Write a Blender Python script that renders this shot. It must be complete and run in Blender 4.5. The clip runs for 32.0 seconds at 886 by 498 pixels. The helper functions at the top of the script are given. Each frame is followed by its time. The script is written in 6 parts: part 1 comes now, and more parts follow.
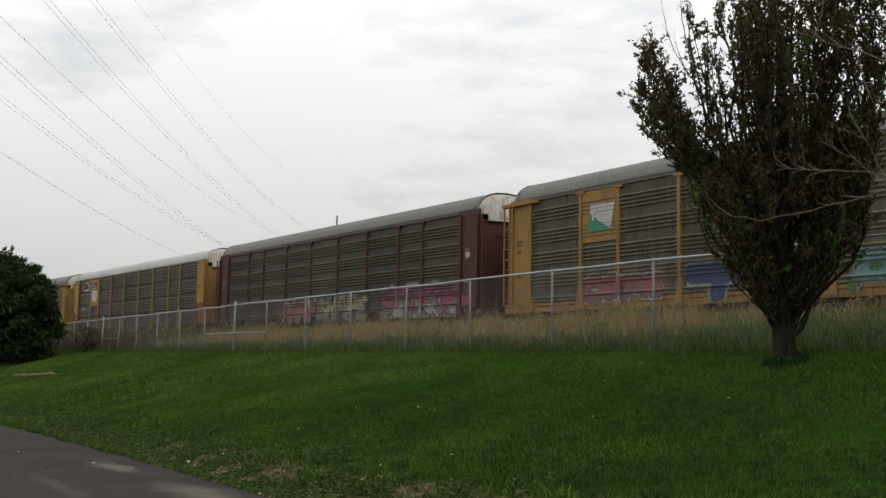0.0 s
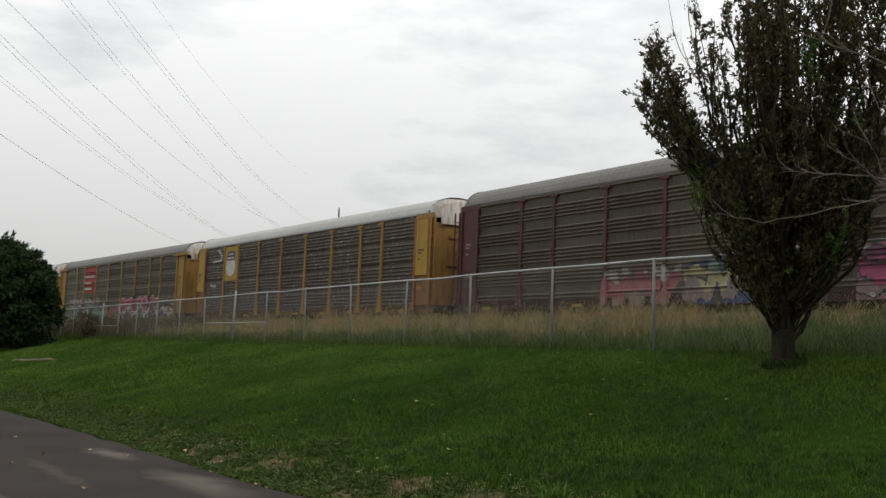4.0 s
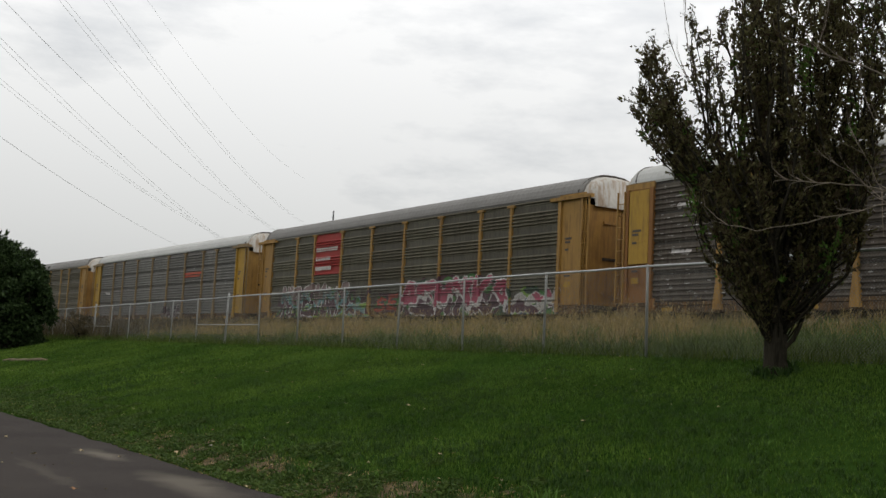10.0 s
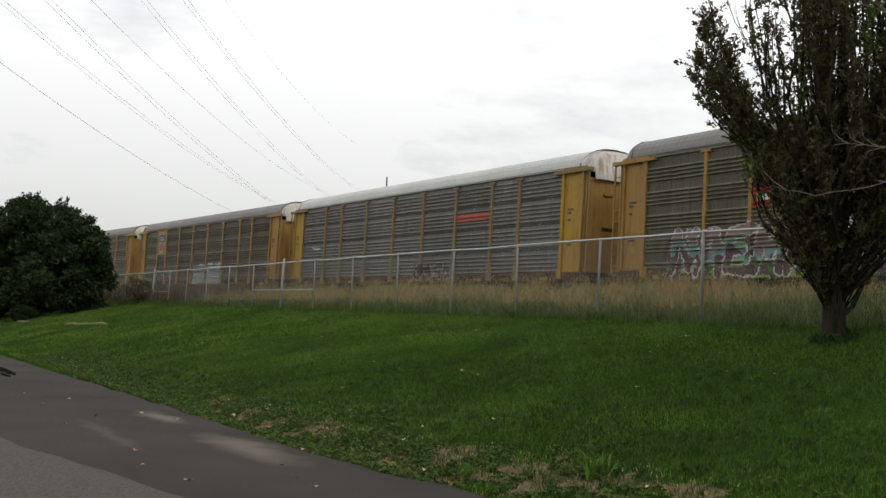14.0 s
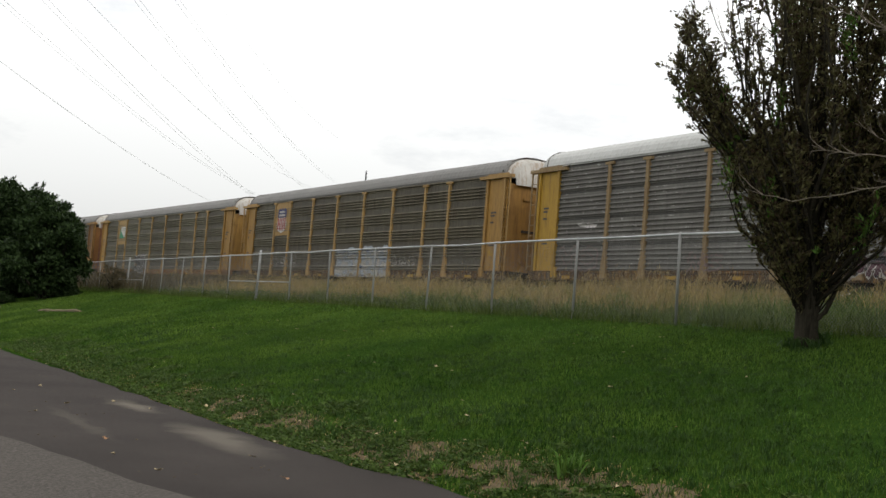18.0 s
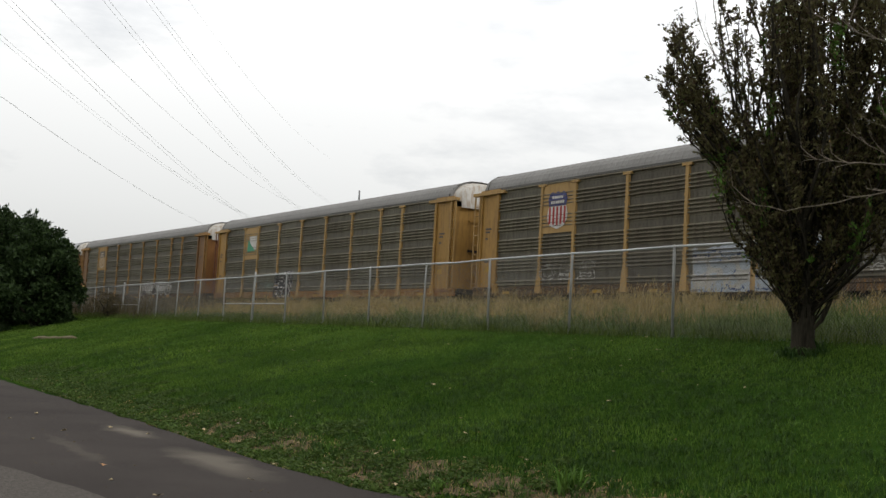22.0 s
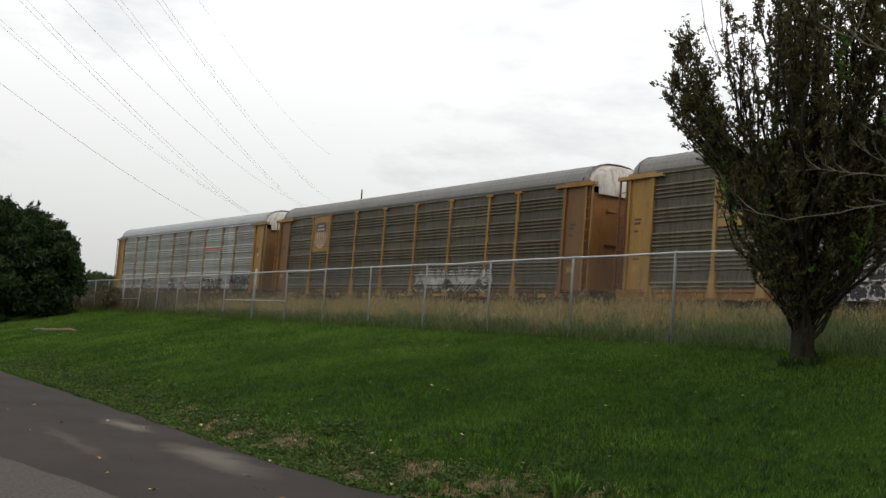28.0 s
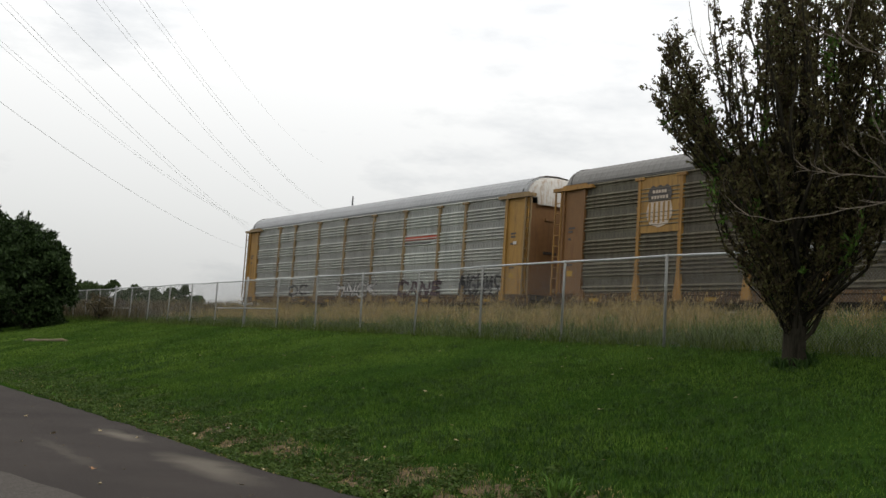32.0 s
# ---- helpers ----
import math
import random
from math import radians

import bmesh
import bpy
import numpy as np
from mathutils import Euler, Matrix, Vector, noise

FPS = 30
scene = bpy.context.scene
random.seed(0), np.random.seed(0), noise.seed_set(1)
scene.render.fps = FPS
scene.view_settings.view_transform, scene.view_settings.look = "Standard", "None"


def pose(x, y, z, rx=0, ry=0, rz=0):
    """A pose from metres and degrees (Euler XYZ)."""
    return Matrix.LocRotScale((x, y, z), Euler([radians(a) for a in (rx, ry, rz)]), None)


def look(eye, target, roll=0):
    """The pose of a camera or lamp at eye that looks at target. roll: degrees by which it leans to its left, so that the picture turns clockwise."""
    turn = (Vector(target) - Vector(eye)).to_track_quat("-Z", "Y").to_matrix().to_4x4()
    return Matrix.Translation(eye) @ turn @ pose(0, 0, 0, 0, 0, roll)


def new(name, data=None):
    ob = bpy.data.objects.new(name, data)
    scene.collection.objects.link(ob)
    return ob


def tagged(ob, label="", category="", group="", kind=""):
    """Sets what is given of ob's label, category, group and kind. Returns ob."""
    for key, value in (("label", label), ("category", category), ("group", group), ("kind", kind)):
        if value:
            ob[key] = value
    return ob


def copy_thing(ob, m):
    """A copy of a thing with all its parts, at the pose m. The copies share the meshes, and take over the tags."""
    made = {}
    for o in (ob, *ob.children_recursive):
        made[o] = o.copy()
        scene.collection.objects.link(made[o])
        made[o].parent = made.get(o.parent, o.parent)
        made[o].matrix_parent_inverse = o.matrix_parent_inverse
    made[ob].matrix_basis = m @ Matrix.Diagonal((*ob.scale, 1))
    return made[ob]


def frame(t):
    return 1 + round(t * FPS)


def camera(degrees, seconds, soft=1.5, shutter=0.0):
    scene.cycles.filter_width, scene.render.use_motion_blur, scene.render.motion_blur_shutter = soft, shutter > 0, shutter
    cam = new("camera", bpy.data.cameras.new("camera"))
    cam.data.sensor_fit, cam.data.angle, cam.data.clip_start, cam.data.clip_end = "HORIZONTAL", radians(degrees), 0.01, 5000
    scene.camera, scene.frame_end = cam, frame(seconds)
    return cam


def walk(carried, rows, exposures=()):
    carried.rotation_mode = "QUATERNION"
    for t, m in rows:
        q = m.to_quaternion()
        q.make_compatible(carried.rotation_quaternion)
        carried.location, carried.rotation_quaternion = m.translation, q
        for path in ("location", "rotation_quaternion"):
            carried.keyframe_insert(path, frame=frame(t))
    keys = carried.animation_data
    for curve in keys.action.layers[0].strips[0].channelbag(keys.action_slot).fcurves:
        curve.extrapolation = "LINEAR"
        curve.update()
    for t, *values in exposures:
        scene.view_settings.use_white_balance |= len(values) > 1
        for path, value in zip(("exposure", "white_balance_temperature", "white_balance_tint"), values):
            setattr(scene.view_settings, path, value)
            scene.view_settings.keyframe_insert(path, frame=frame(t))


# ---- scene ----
# The camera: hand-held at one spot, turning only slightly.
cam = camera(45.0, 32.0)
EYE = 1.6
PATH = [
    (0.0, -0.30, 6.18, -0.96),
    (0.5, -0.39, 6.23, -1.36),
    (1.0, -0.81, 6.05, -0.93),
    (1.5, -0.97, 5.83, -0.60),
    (2.0, -1.13, 5.91, -0.98),
    (2.5, -0.91, 5.94, -1.04),
    (3.0, -0.62, 5.83, -1.79),
    (3.5, -0.43, 5.83, -2.33),
    (5.5, 0.39, 6.22, -1.53),
    (6.0, 1.14, 5.81, -1.86),
    (6.5, 0.78, 5.73, -2.88),
    (7.0, 0.23, 5.61, -3.30),
    (7.5, -0.32, 5.39, -3.22),
    (8.0, -0.25, 5.77, -2.86),
    (8.5, -0.22, 5.87, -2.72),
    (9.0, -0.20, 5.95, -2.48),
    (9.5, -0.44, 6.07, -2.69),
    (10.0, -0.76, 6.15, -2.91),
    (10.5, -0.27, 6.16, -3.06),
    (11.0, -0.45, 5.50, -2.82),
    (11.5, 1.30, 5.94, -3.25),
    (12.0, 1.61, 5.60, -1.91),
    (12.5, 2.69, 5.22, -2.44),
    (13.0, 2.29, 4.57, -2.78),
    (13.5, 2.29, 4.21, -2.82),
    (14.0, 2.09, 4.17, -3.11),
    (14.5, 1.78, 4.16, -3.24),
    (16.5, -0.04, 4.00, -2.76),
    (17.0, -0.02, 3.78, -4.13),
    (17.5, 0.79, 3.88, -4.31),
    (18.0, 0.78, 4.03, -4.51),
    (18.5, 1.07, 4.48, -4.16),
    (19.0, -0.04, 4.56, -3.33),
    (19.5, 0.34, 4.75, -3.02),
    (20.0, 1.17, 4.15, -2.73),
    (20.5, 1.16, 4.56, -2.96),
    (21.0, 0.90, 5.22, -2.64),
    (21.5, 0.73, 5.43, -3.20),
    (22.0, 0.60, 4.99, -3.15),
    (22.5, 0.97, 5.10, -3.17),
    (23.0, 1.10, 5.16, -3.34),
    (23.5, 1.36, 5.07, -3.33),
    (24.0, 1.11, 4.64, -2.97),
    (24.5, 0.53, 4.55, -2.59),
    (25.0, 0.33, 4.47, -2.55),
    (25.5, 0.01, 5.50, -3.63),
    (27.5, 0.26, 5.01, -3.60),
    (28.0, 0.55, 5.05, -4.47),
    (28.5, -0.72, 4.62, -3.95),
    (29.0, 0.07, 4.70, -4.39),
    (29.5, -0.36, 4.62, -4.35),
    (30.0, 0.07, 4.72, -4.03),
    (30.5, 0.24, 4.97, -3.35),
    (31.0, 1.30, 5.33, -3.50),
    (31.5, 0.49, 5.46, -3.62),
    (32.0, 0.16, 5.38, -3.77),
]
walk(cam, [(t, pose(0, 0, EYE, 90 + p, r, y)) for t, y, p, r in PATH],
     exposures=[(0.0, -0.34), (6.0, -0.34), (13.0, -0.37), (14.0, -0.13), (16.5, -0.06), (17.0, -0.03), (18.0, 0.04), (19.0, 0.11), (20.0, 0.13), (21.0, -0.06), (22.0, -0.12), (25.0, -0.13), (28.0, -0.15), (32.0, -0.15)])

# ---- plan: a runs along the track away from the viewer, q across it ----
THETA = radians(31.77)
ALONG = Vector((-math.sin(THETA), math.cos(THETA), 0))
ACROSS = Vector((math.cos(THETA), math.sin(THETA), 0))
TRACK_Q, BEND = 24.54, -4.435e-4      # near side of the cars, and the track's slight curve
RAIL_Z = 2.94                          # top of the rails
CAR = 28.6                             # length of a car over its couplers


def tp(a, q, z=0.0):
    """A place from distance along and across the track."""
    return ALONG * a + ACROSS * q + Vector((0, 0, z))


def ground_z(q):
    """Height of the ground across the track: drive, rising lawn, rough grass, ballast, field."""
    qs = (-500, 5.45, 5.9, 9.0, 12.6, 13.6, 17.0, 20.0, 22.0, 22.8, 23.4, 29.0, 30.5, 40, 3000)
    zs = (0, 0, 0.15, 0.92, 1.74, 1.93, 2.16, 2.54, 2.84, 2.86, 2.73, 2.72, 2.3, 1.0, 0.6)
    return float(np.interp(q, qs, zs))


# ---- light: a bright overcast sky ----
world = bpy.data.worlds.new("overcast")
scene.world = world
world.use_nodes = True
wn, wl = world.node_tree.nodes, world.node_tree.links
wn.clear()
w_out, w_bg = wn.new("ShaderNodeOutputWorld"), wn.new("ShaderNodeBackground")
sky = wn.new("ShaderNodeTexSky")
sky.sky_type, sky.sun_disc = "NISHITA", False
sky.sun_elevation, sky.sun_rotation = radians(48), radians(60)
w_co, w_map = wn.new("ShaderNodeTexCoord"), wn.new("ShaderNodeMapping")
w_map.inputs["Scale"].default_value = (1.7, 1.7, 5.5)
w_n1, w_n2 = wn.new("ShaderNodeTexNoise"), wn.new("ShaderNodeTexNoise")
w_n1.inputs["Scale"].default_value, w_n1.inputs["Detail"].default_value = 3.4, 9
w_n1.inputs["Roughness"].default_value = 0.62
w_n2.inputs["Scale"].default_value, w_n2.inputs["Detail"].default_value = 1.1, 3
w_ramp, w_mix, w_add = wn.new("ShaderNodeValToRGB"), wn.new("ShaderNodeMix"), wn.new("ShaderNodeMath")
w_add.operation = "ADD"
w_ramp.color_ramp.elements[0].position, w_ramp.color_ramp.elements[0].color = 0.76, (8.20, 8.34, 8.48, 1)
w_ramp.color_ramp.elements[1].position, w_ramp.color_ramp.elements[1].color = 1.06, (10.75, 10.72, 10.62, 1)
w_mix.data_type = "RGBA"
w_mix.inputs["Factor"].default_value = 0.94
wl.new(w_co.outputs["Generated"], w_map.inputs["Vector"])
wl.new(w_map.outputs["Vector"], w_n1.inputs["Vector"])
wl.new(w_map.outputs["Vector"], w_n2.inputs["Vector"])
wl.new(w_n1.outputs["Fac"], w_add.inputs[0])
wl.new(w_n2.outputs["Fac"], w_add.inputs[1])
wl.new(w_add.outputs[0], w_ramp.inputs["Fac"])
wl.new(sky.outputs["Color"], w_mix.inputs["A"])
wl.new(w_ramp.outputs["Color"], w_mix.inputs["B"])
w_sep, w_low, w_mul = wn.new("ShaderNodeSeparateXYZ"), wn.new("ShaderNodeValToRGB"), wn.new("ShaderNodeMix")
w_low.color_ramp.elements[0].position, w_low.color_ramp.elements[0].color = 0.0, (0.46, 0.465, 0.465, 1)
w_low.color_ramp.elements[1].position, w_low.color_ramp.elements[1].color = 0.34, (1, 1, 1, 1)
w_bit = w_low.color_ramp.elements.new(0.11)
w_bit.color = (0.66, 0.665, 0.66, 1)
w_mul.data_type, w_mul.blend_type = "RGBA", "MULTIPLY"
w_mul.inputs["Factor"].default_value = 1.0
wl.new(w_co.outputs["Generated"], w_sep.inputs[0])
wl.new(w_sep.outputs["Z"], w_low.inputs["Fac"])
wl.new(w_mix.outputs["Result"], w_mul.inputs["A"])
wl.new(w_low.outputs["Color"], w_mul.inputs["B"])
wl.new(w_mul.outputs["Result"], w_bg.inputs["Color"])
w_bg.inputs["Strength"].default_value = 0.130
wl.new(w_bg.outputs["Background"], w_out.inputs["Surface"])

sun = new("sun", bpy.data.lights.new("sun", "SUN"))
sun.data.energy, sun.data.angle, sun.data.color = 0.9, radians(20), (1.0, 0.97, 0.92)
sun.matrix_world = look((60, -20, 70), (0, 20, 0))


# ---- materials ----
def material(name, dark, light, fine=30.0, coarse=2.0, rough=0.7, metal=0.0, bump=0.0, stretch=(1, 1, 1), contrast=0.5, streak=0.0, dirt=(0.05, 0.04, 0.03), seep=0.0, shine=0.35):
    """Two colours mixed by a coarse and a fine noise, with relief; optional rain streaks of dirt or rust."""
    m = bpy.data.materials.new(name)
    m.use_nodes = True
    n, l = m.node_tree.nodes, m.node_tree.links
    b = n["Principled BSDF"]
    b.inputs["Roughness"].default_value, b.inputs["Metallic"].default_value = rough, metal
    b.inputs["Specular IOR Level"].default_value = shine
    co, info, off = n.new("ShaderNodeTexCoord"), n.new("ShaderNodeObjectInfo"), n.new("ShaderNodeVectorMath")
    off.operation = "MULTIPLY_ADD"
    off.inputs[1].default_value = (37.0, 53.0, 11.0)
    comb = n.new("ShaderNodeCombineXYZ")
    for k in "XYZ":
        l.new(info.outputs["Random"], comb.inputs[k])
    l.new(comb.outputs[0], off.inputs[0])
    l.new(co.outputs["Object"], off.inputs[2])
    mp = n.new("ShaderNodeMapping")
    mp.inputs["Scale"].default_value = stretch
    l.new(off.outputs[0], mp.inputs["Vector"])
    n1, n2 = n.new("ShaderNodeTexNoise"), n.new("ShaderNodeTexNoise")
    n1.inputs["Scale"].default_value, n1.inputs["Detail"].default_value = fine, 4
    n2.inputs["Scale"].default_value, n2.inputs["Detail"].default_value = coarse, 5
    for q in (n1, n2):
        l.new(mp.outputs["Vector"], q.inputs["Vector"])
    mx = n.new("ShaderNodeMath")
    mx.operation = "MULTIPLY_ADD"
    mx.inputs[1].default_value = 0.45
    l.new(n1.outputs["Fac"], mx.inputs[0])
    sc = n.new("ShaderNodeMath")
    sc.operation = "MULTIPLY"
    sc.inputs[1].default_value = 0.55
    l.new(n2.outputs["Fac"], sc.inputs[0])
    l.new(sc.outputs[0], mx.inputs[2])
    rp = n.new("ShaderNodeValToRGB")
    rp.color_ramp.elements[0].position, rp.color_ramp.elements[1].position = 0.5 - contrast * 0.3, 0.5 + contrast * 0.3
    rp.color_ramp.elements[0].color, rp.color_ramp.elements[1].color = (*dark, 1), (*light, 1)
    l.new(mx.outputs[0], rp.inputs["Fac"])
    out = rp.outputs["Color"]
    if streak:
        ms, ns, rs, mc = n.new("ShaderNodeMapping"), n.new("ShaderNodeTexNoise"), n.new("ShaderNodeValToRGB"), n.new("ShaderNodeMix")
        ms.inputs["Scale"].default_value = (4.0, 4.0, 0.5)
        ns.inputs["Scale"].default_value, ns.inputs["Detail"].default_value, ns.inputs["Roughness"].default_value = 1.6, 6, 0.65
        rs.color_ramp.elements[0].position, rs.color_ramp.elements[1].position = 0.56 - 0.2 * seep, 0.76 - 0.2 * seep
        rs.color_ramp.elements[1].color = (streak, streak, streak, 1)
        mc.data_type = "RGBA"
        l.new(off.outputs[0], ms.inputs["Vector"])
        l.new(ms.outputs["Vector"], ns.inputs["Vector"])
        l.new(ns.outputs["Fac"], rs.inputs["Fac"])
        l.new(rs.outputs["Color"], mc.inputs["Factor"])
        l.new(out, mc.inputs["A"])
        mc.inputs["B"].default_value = (*dirt, 1)
        out = mc.outputs["Result"]
    l.new(out, b.inputs["Base Color"])
    if bump:
        bp = n.new("ShaderNodeBump")
        bp.inputs["Strength"].default_value, bp.inputs["Distance"].default_value = bump, 0.02
        l.new(mx.outputs[0], bp.inputs["Height"])
        l.new(bp.outputs["Normal"], b.inputs["Normal"])
    return m


def leaf_material(name, dark, light, rough=0.55, through_light=0.25, patchy=0.0):
    """Leaves or blades: colour by island, some light passing through."""
    m = bpy.data.materials.new(name)
    m.use_nodes = True
    n, l = m.node_tree.nodes, m.node_tree.links
    b, out = n["Principled BSDF"], n["Material Output"]
    geo, rp = n.new("ShaderNodeNewGeometry"), n.new("ShaderNodeValToRGB")
    rp.color_ramp.elements[0].color, rp.color_ramp.elements[1].color = (*dark, 1), (*light, 1)
    l.new(geo.outputs["Random Per Island"], rp.inputs["Fac"])
    shade = rp.outputs["Color"]
    if patchy:      # broad drifts of lusher and yellower growth
        co, n1, r1, mp = n.new("ShaderNodeTexCoord"), n.new("ShaderNodeTexNoise"), n.new("ShaderNodeValToRGB"), n.new("ShaderNodeMix")
        n1.inputs["Scale"].default_value, n1.inputs["Detail"].default_value, n1.inputs["Roughness"].default_value = 0.45, 6, 0.62
        r1.color_ramp.elements[0].position, r1.color_ramp.elements[1].position = 0.36, 0.64
        r1.color_ramp.elements[0].color, r1.color_ramp.elements[1].color = (1 - patchy, 1 - patchy * 0.75, 1 - patchy, 1), (1 + patchy * 0.9, 1 + patchy * 0.6, 1 + patchy * 0.3, 1)
        mp.data_type, mp.blend_type = "RGBA", "MULTIPLY"
        mp.inputs["Factor"].default_value = 1.0
        l.new(co.outputs["Object"], n1.inputs["Vector"])
        l.new(n1.outputs["Fac"], r1.inputs["Fac"])
        l.new(shade, mp.inputs["A"])
        l.new(r1.outputs["Color"], mp.inputs["B"])
        shade = mp.outputs["Result"]
    l.new(shade, b.inputs["Base Color"])
    b.inputs["Roughness"].default_value = rough
    b.inputs["Specular IOR Level"].default_value = 0.08
    tr, mix = n.new("ShaderNodeBsdfTranslucent"), n.new("ShaderNodeMixShader")
    l.new(shade, tr.inputs["Color"])
    mix.inputs["Fac"].default_value = through_light
    l.new(b.outputs["BSDF"], mix.inputs[1])
    l.new(tr.outputs["BSDF"], mix.inputs[2])
    l.new(mix.outputs["Shader"], out.inputs["Surface"])
    return m


def plain(name, c, rough=0.6, metal=0.0):
    return material(name, tuple(v * 0.8 for v in c), tuple(min(1, v * 1.15) for v in c), 24, 3, rough, metal)


M_LAWN_SOIL = material("lawn_soil", (0.011, 0.028, 0.004), (0.024, 0.052, 0.009), 9, 0.35, 0.95, 0, 0.6, shine=0.0)
def asphalt_material():
    """Dark asphalt with a few dusty stains and a damp spot, each with a ragged shape of its own."""
    m = material("asphalt", (0.0250, 0.0210, 0.0186), (0.0535, 0.0455, 0.0402), 70, 0.5, 0.9, 0, 0.7, contrast=0.62, shine=0.08)
    n, l = m.node_tree.nodes, m.node_tree.links
    b = n["Principled BSDF"]
    out = b.inputs["Base Color"].links[0].from_socket
    co, wob, add = n.new("ShaderNodeTexCoord"), n.new("ShaderNodeTexNoise"), n.new("ShaderNodeVectorMath")
    wob.inputs["Scale"].default_value, wob.inputs["Detail"].default_value = 1.6, 5
    add.operation = "MULTIPLY_ADD"
    add.inputs[1].default_value = (0.6, 0.6, 0)
    l.new(co.outputs["Object"], wob.inputs["Vector"])
    l.new(wob.outputs["Color"], add.inputs[0])
    l.new(co.outputs["Object"], add.inputs[2])
    spots = (((16.1, 4.40), 0.75, 0.24, 0.75), ((12.4, 4.45), 1.15, 0.30, 0.65), ((13.9, 3.15), 1.4, 0.10, 0.22))
    for (a, q), ra, rq, amount in spots:
        c = tp(a, q) + Vector((0.3, 0.3, 0))
        mp, gr, rp, mx = n.new("ShaderNodeMapping"), n.new("ShaderNodeTexGradient"), n.new("ShaderNodeValToRGB"), n.new("ShaderNodeMix")
        mp.vector_type = "TEXTURE"
        mp.inputs["Location"].default_value = c
        mp.inputs["Rotation"].default_value = (0, 0, THETA)
        mp.inputs["Scale"].default_value = (rq * 1.8, ra * 1.8, 5)
        gr.gradient_type = "SPHERICAL"
        rp.color_ramp.elements[0].position, rp.color_ramp.elements[1].position = 0.15, 0.75
        rp.color_ramp.elements[1].color = (amount, amount, amount, 1)
        mx.data_type = "RGBA"
        mx.inputs["B"].default_value = (0.150, 0.132, 0.105, 1)
        l.new(add.outputs[0], mp.inputs["Vector"])
        l.new(mp.outputs["Vector"], gr.inputs["Vector"])
        l.new(gr.outputs["Color"], rp.inputs["Fac"])
        l.new(rp.outputs["Color"], mx.inputs["Factor"])
        l.new(out, mx.inputs["A"])
        out = mx.outputs["Result"]
    l.new(out, b.inputs["Base Color"])
    return m


M_ASPHALT = asphalt_material()
M_ASPHALT_OLD = material("old_asphalt", (0.046, 0.041, 0.036), (0.118, 0.106, 0.094), 110, 34, 0.95, 0, 0.9, contrast=0.5, shine=0.05)
M_SEED = leaf_material("seed_head_straw", (0.22, 0.165, 0.075), (0.40, 0.315, 0.16))
M_SOIL = material("bare_soil", (0.055, 0.041, 0.025), (0.165, 0.128, 0.080), 30, 6, 0.95, 0, 0.7, shine=0.0)
M_BALLAST = material("ballast", (0.05, 0.045, 0.04), (0.17, 0.15, 0.13), 9, 1, 0.95, 0, 0.8)
M_BLADE = leaf_material("lawn_blades", (0.043, 0.089, 0.0125), (0.089, 0.150, 0.025), 0.55, 0.25, 0.40)
M_BLADE_LIGHT = leaf_material("lawn_blades_pale", (0.056, 0.120, 0.018), (0.10, 0.175, 0.032))
M_STRAW = leaf_material("dry_grass", (0.155, 0.112, 0.044), (0.40, 0.310, 0.135))
M_TALL = leaf_material("tall_green_grass", (0.043, 0.076, 0.016), (0.118, 0.158, 0.042))
M_WEED_BROWN = leaf_material("brown_weeds", (0.052, 0.044, 0.024), (0.125, 0.102, 0.056))
M_TREE_LEAF = leaf_material("dark_leaves", (0.052, 0.032, 0.022), (0.135, 0.130, 0.052), 0.5, 0.36)
M_BRUSH = leaf_material("brush", (0.040, 0.045, 0.018), (0.085, 0.085, 0.036))
M_TREE_LEAF_GREEN = leaf_material("fresh_leaves", (0.05, 0.095, 0.015), (0.10, 0.19, 0.035), 0.5, 0.3)
M_BUSH_LEAF = leaf_material("bush_leaves", (0.010, 0.020, 0.007), (0.040, 0.066, 0.021), 0.5, 0.15)
M_FAR_LEAF = leaf_material("far_leaves", (0.030, 0.050, 0.016), (0.070, 0.100, 0.036), 0.7, 0.2)
M_BARK = material("bark", (0.014, 0.0125, 0.0088), (0.042, 0.037, 0.027), 40, 5, 0.95, 0, 0.8, (1, 1, 0.2), shine=0.03)
M_TWIG = material("bare_twig", (0.14, 0.112, 0.085), (0.26, 0.215, 0.165), 40, 5, 0.9)
M_GALV = material("galvanised_pipe", (0.25, 0.25, 0.24), (0.40, 0.40, 0.385), 60, 3, 0.5, 0.3)
M_WIRE = material("galvanised_wire", (0.09, 0.09, 0.087), (0.16, 0.16, 0.155), 60, 3, 0.6, 0.3)
M_CABLE = plain("aluminium_cable", (0.72, 0.72, 0.72), 0.5, 0.6)
M_POLE = plain("mast_steel", (0.16, 0.16, 0.165), 0.6, 0.3)
M_STEEL = material("rail_steel", (0.10, 0.07, 0.05), (0.22, 0.17, 0.13), 30, 3, 0.5, 0.8)
M_TIE = material("tie_wood", (0.03, 0.022, 0.016), (0.08, 0.06, 0.045), 20, 3, 0.95, 0, 0.5)
M_UNDER = material("underframe_grime", (0.018, 0.014, 0.011), (0.055, 0.042, 0.032), 16, 2, 0.9, 0, 0.3)
M_LITTER_PALE, M_LITTER_BROWN = plain("pale_leaf", (0.38, 0.30, 0.17), 0.8), plain("brown_leaf", (0.28, 0.15, 0.07), 0.8)
M_STONE = material("pale_stone", (0.25, 0.22, 0.18), (0.45, 0.41, 0.36), 14, 4, 0.9, 0, 0.5)
M_FOOT = leaf_material("fence_foot_grass", (0.034, 0.058, 0.0105), (0.102, 0.132, 0.031))
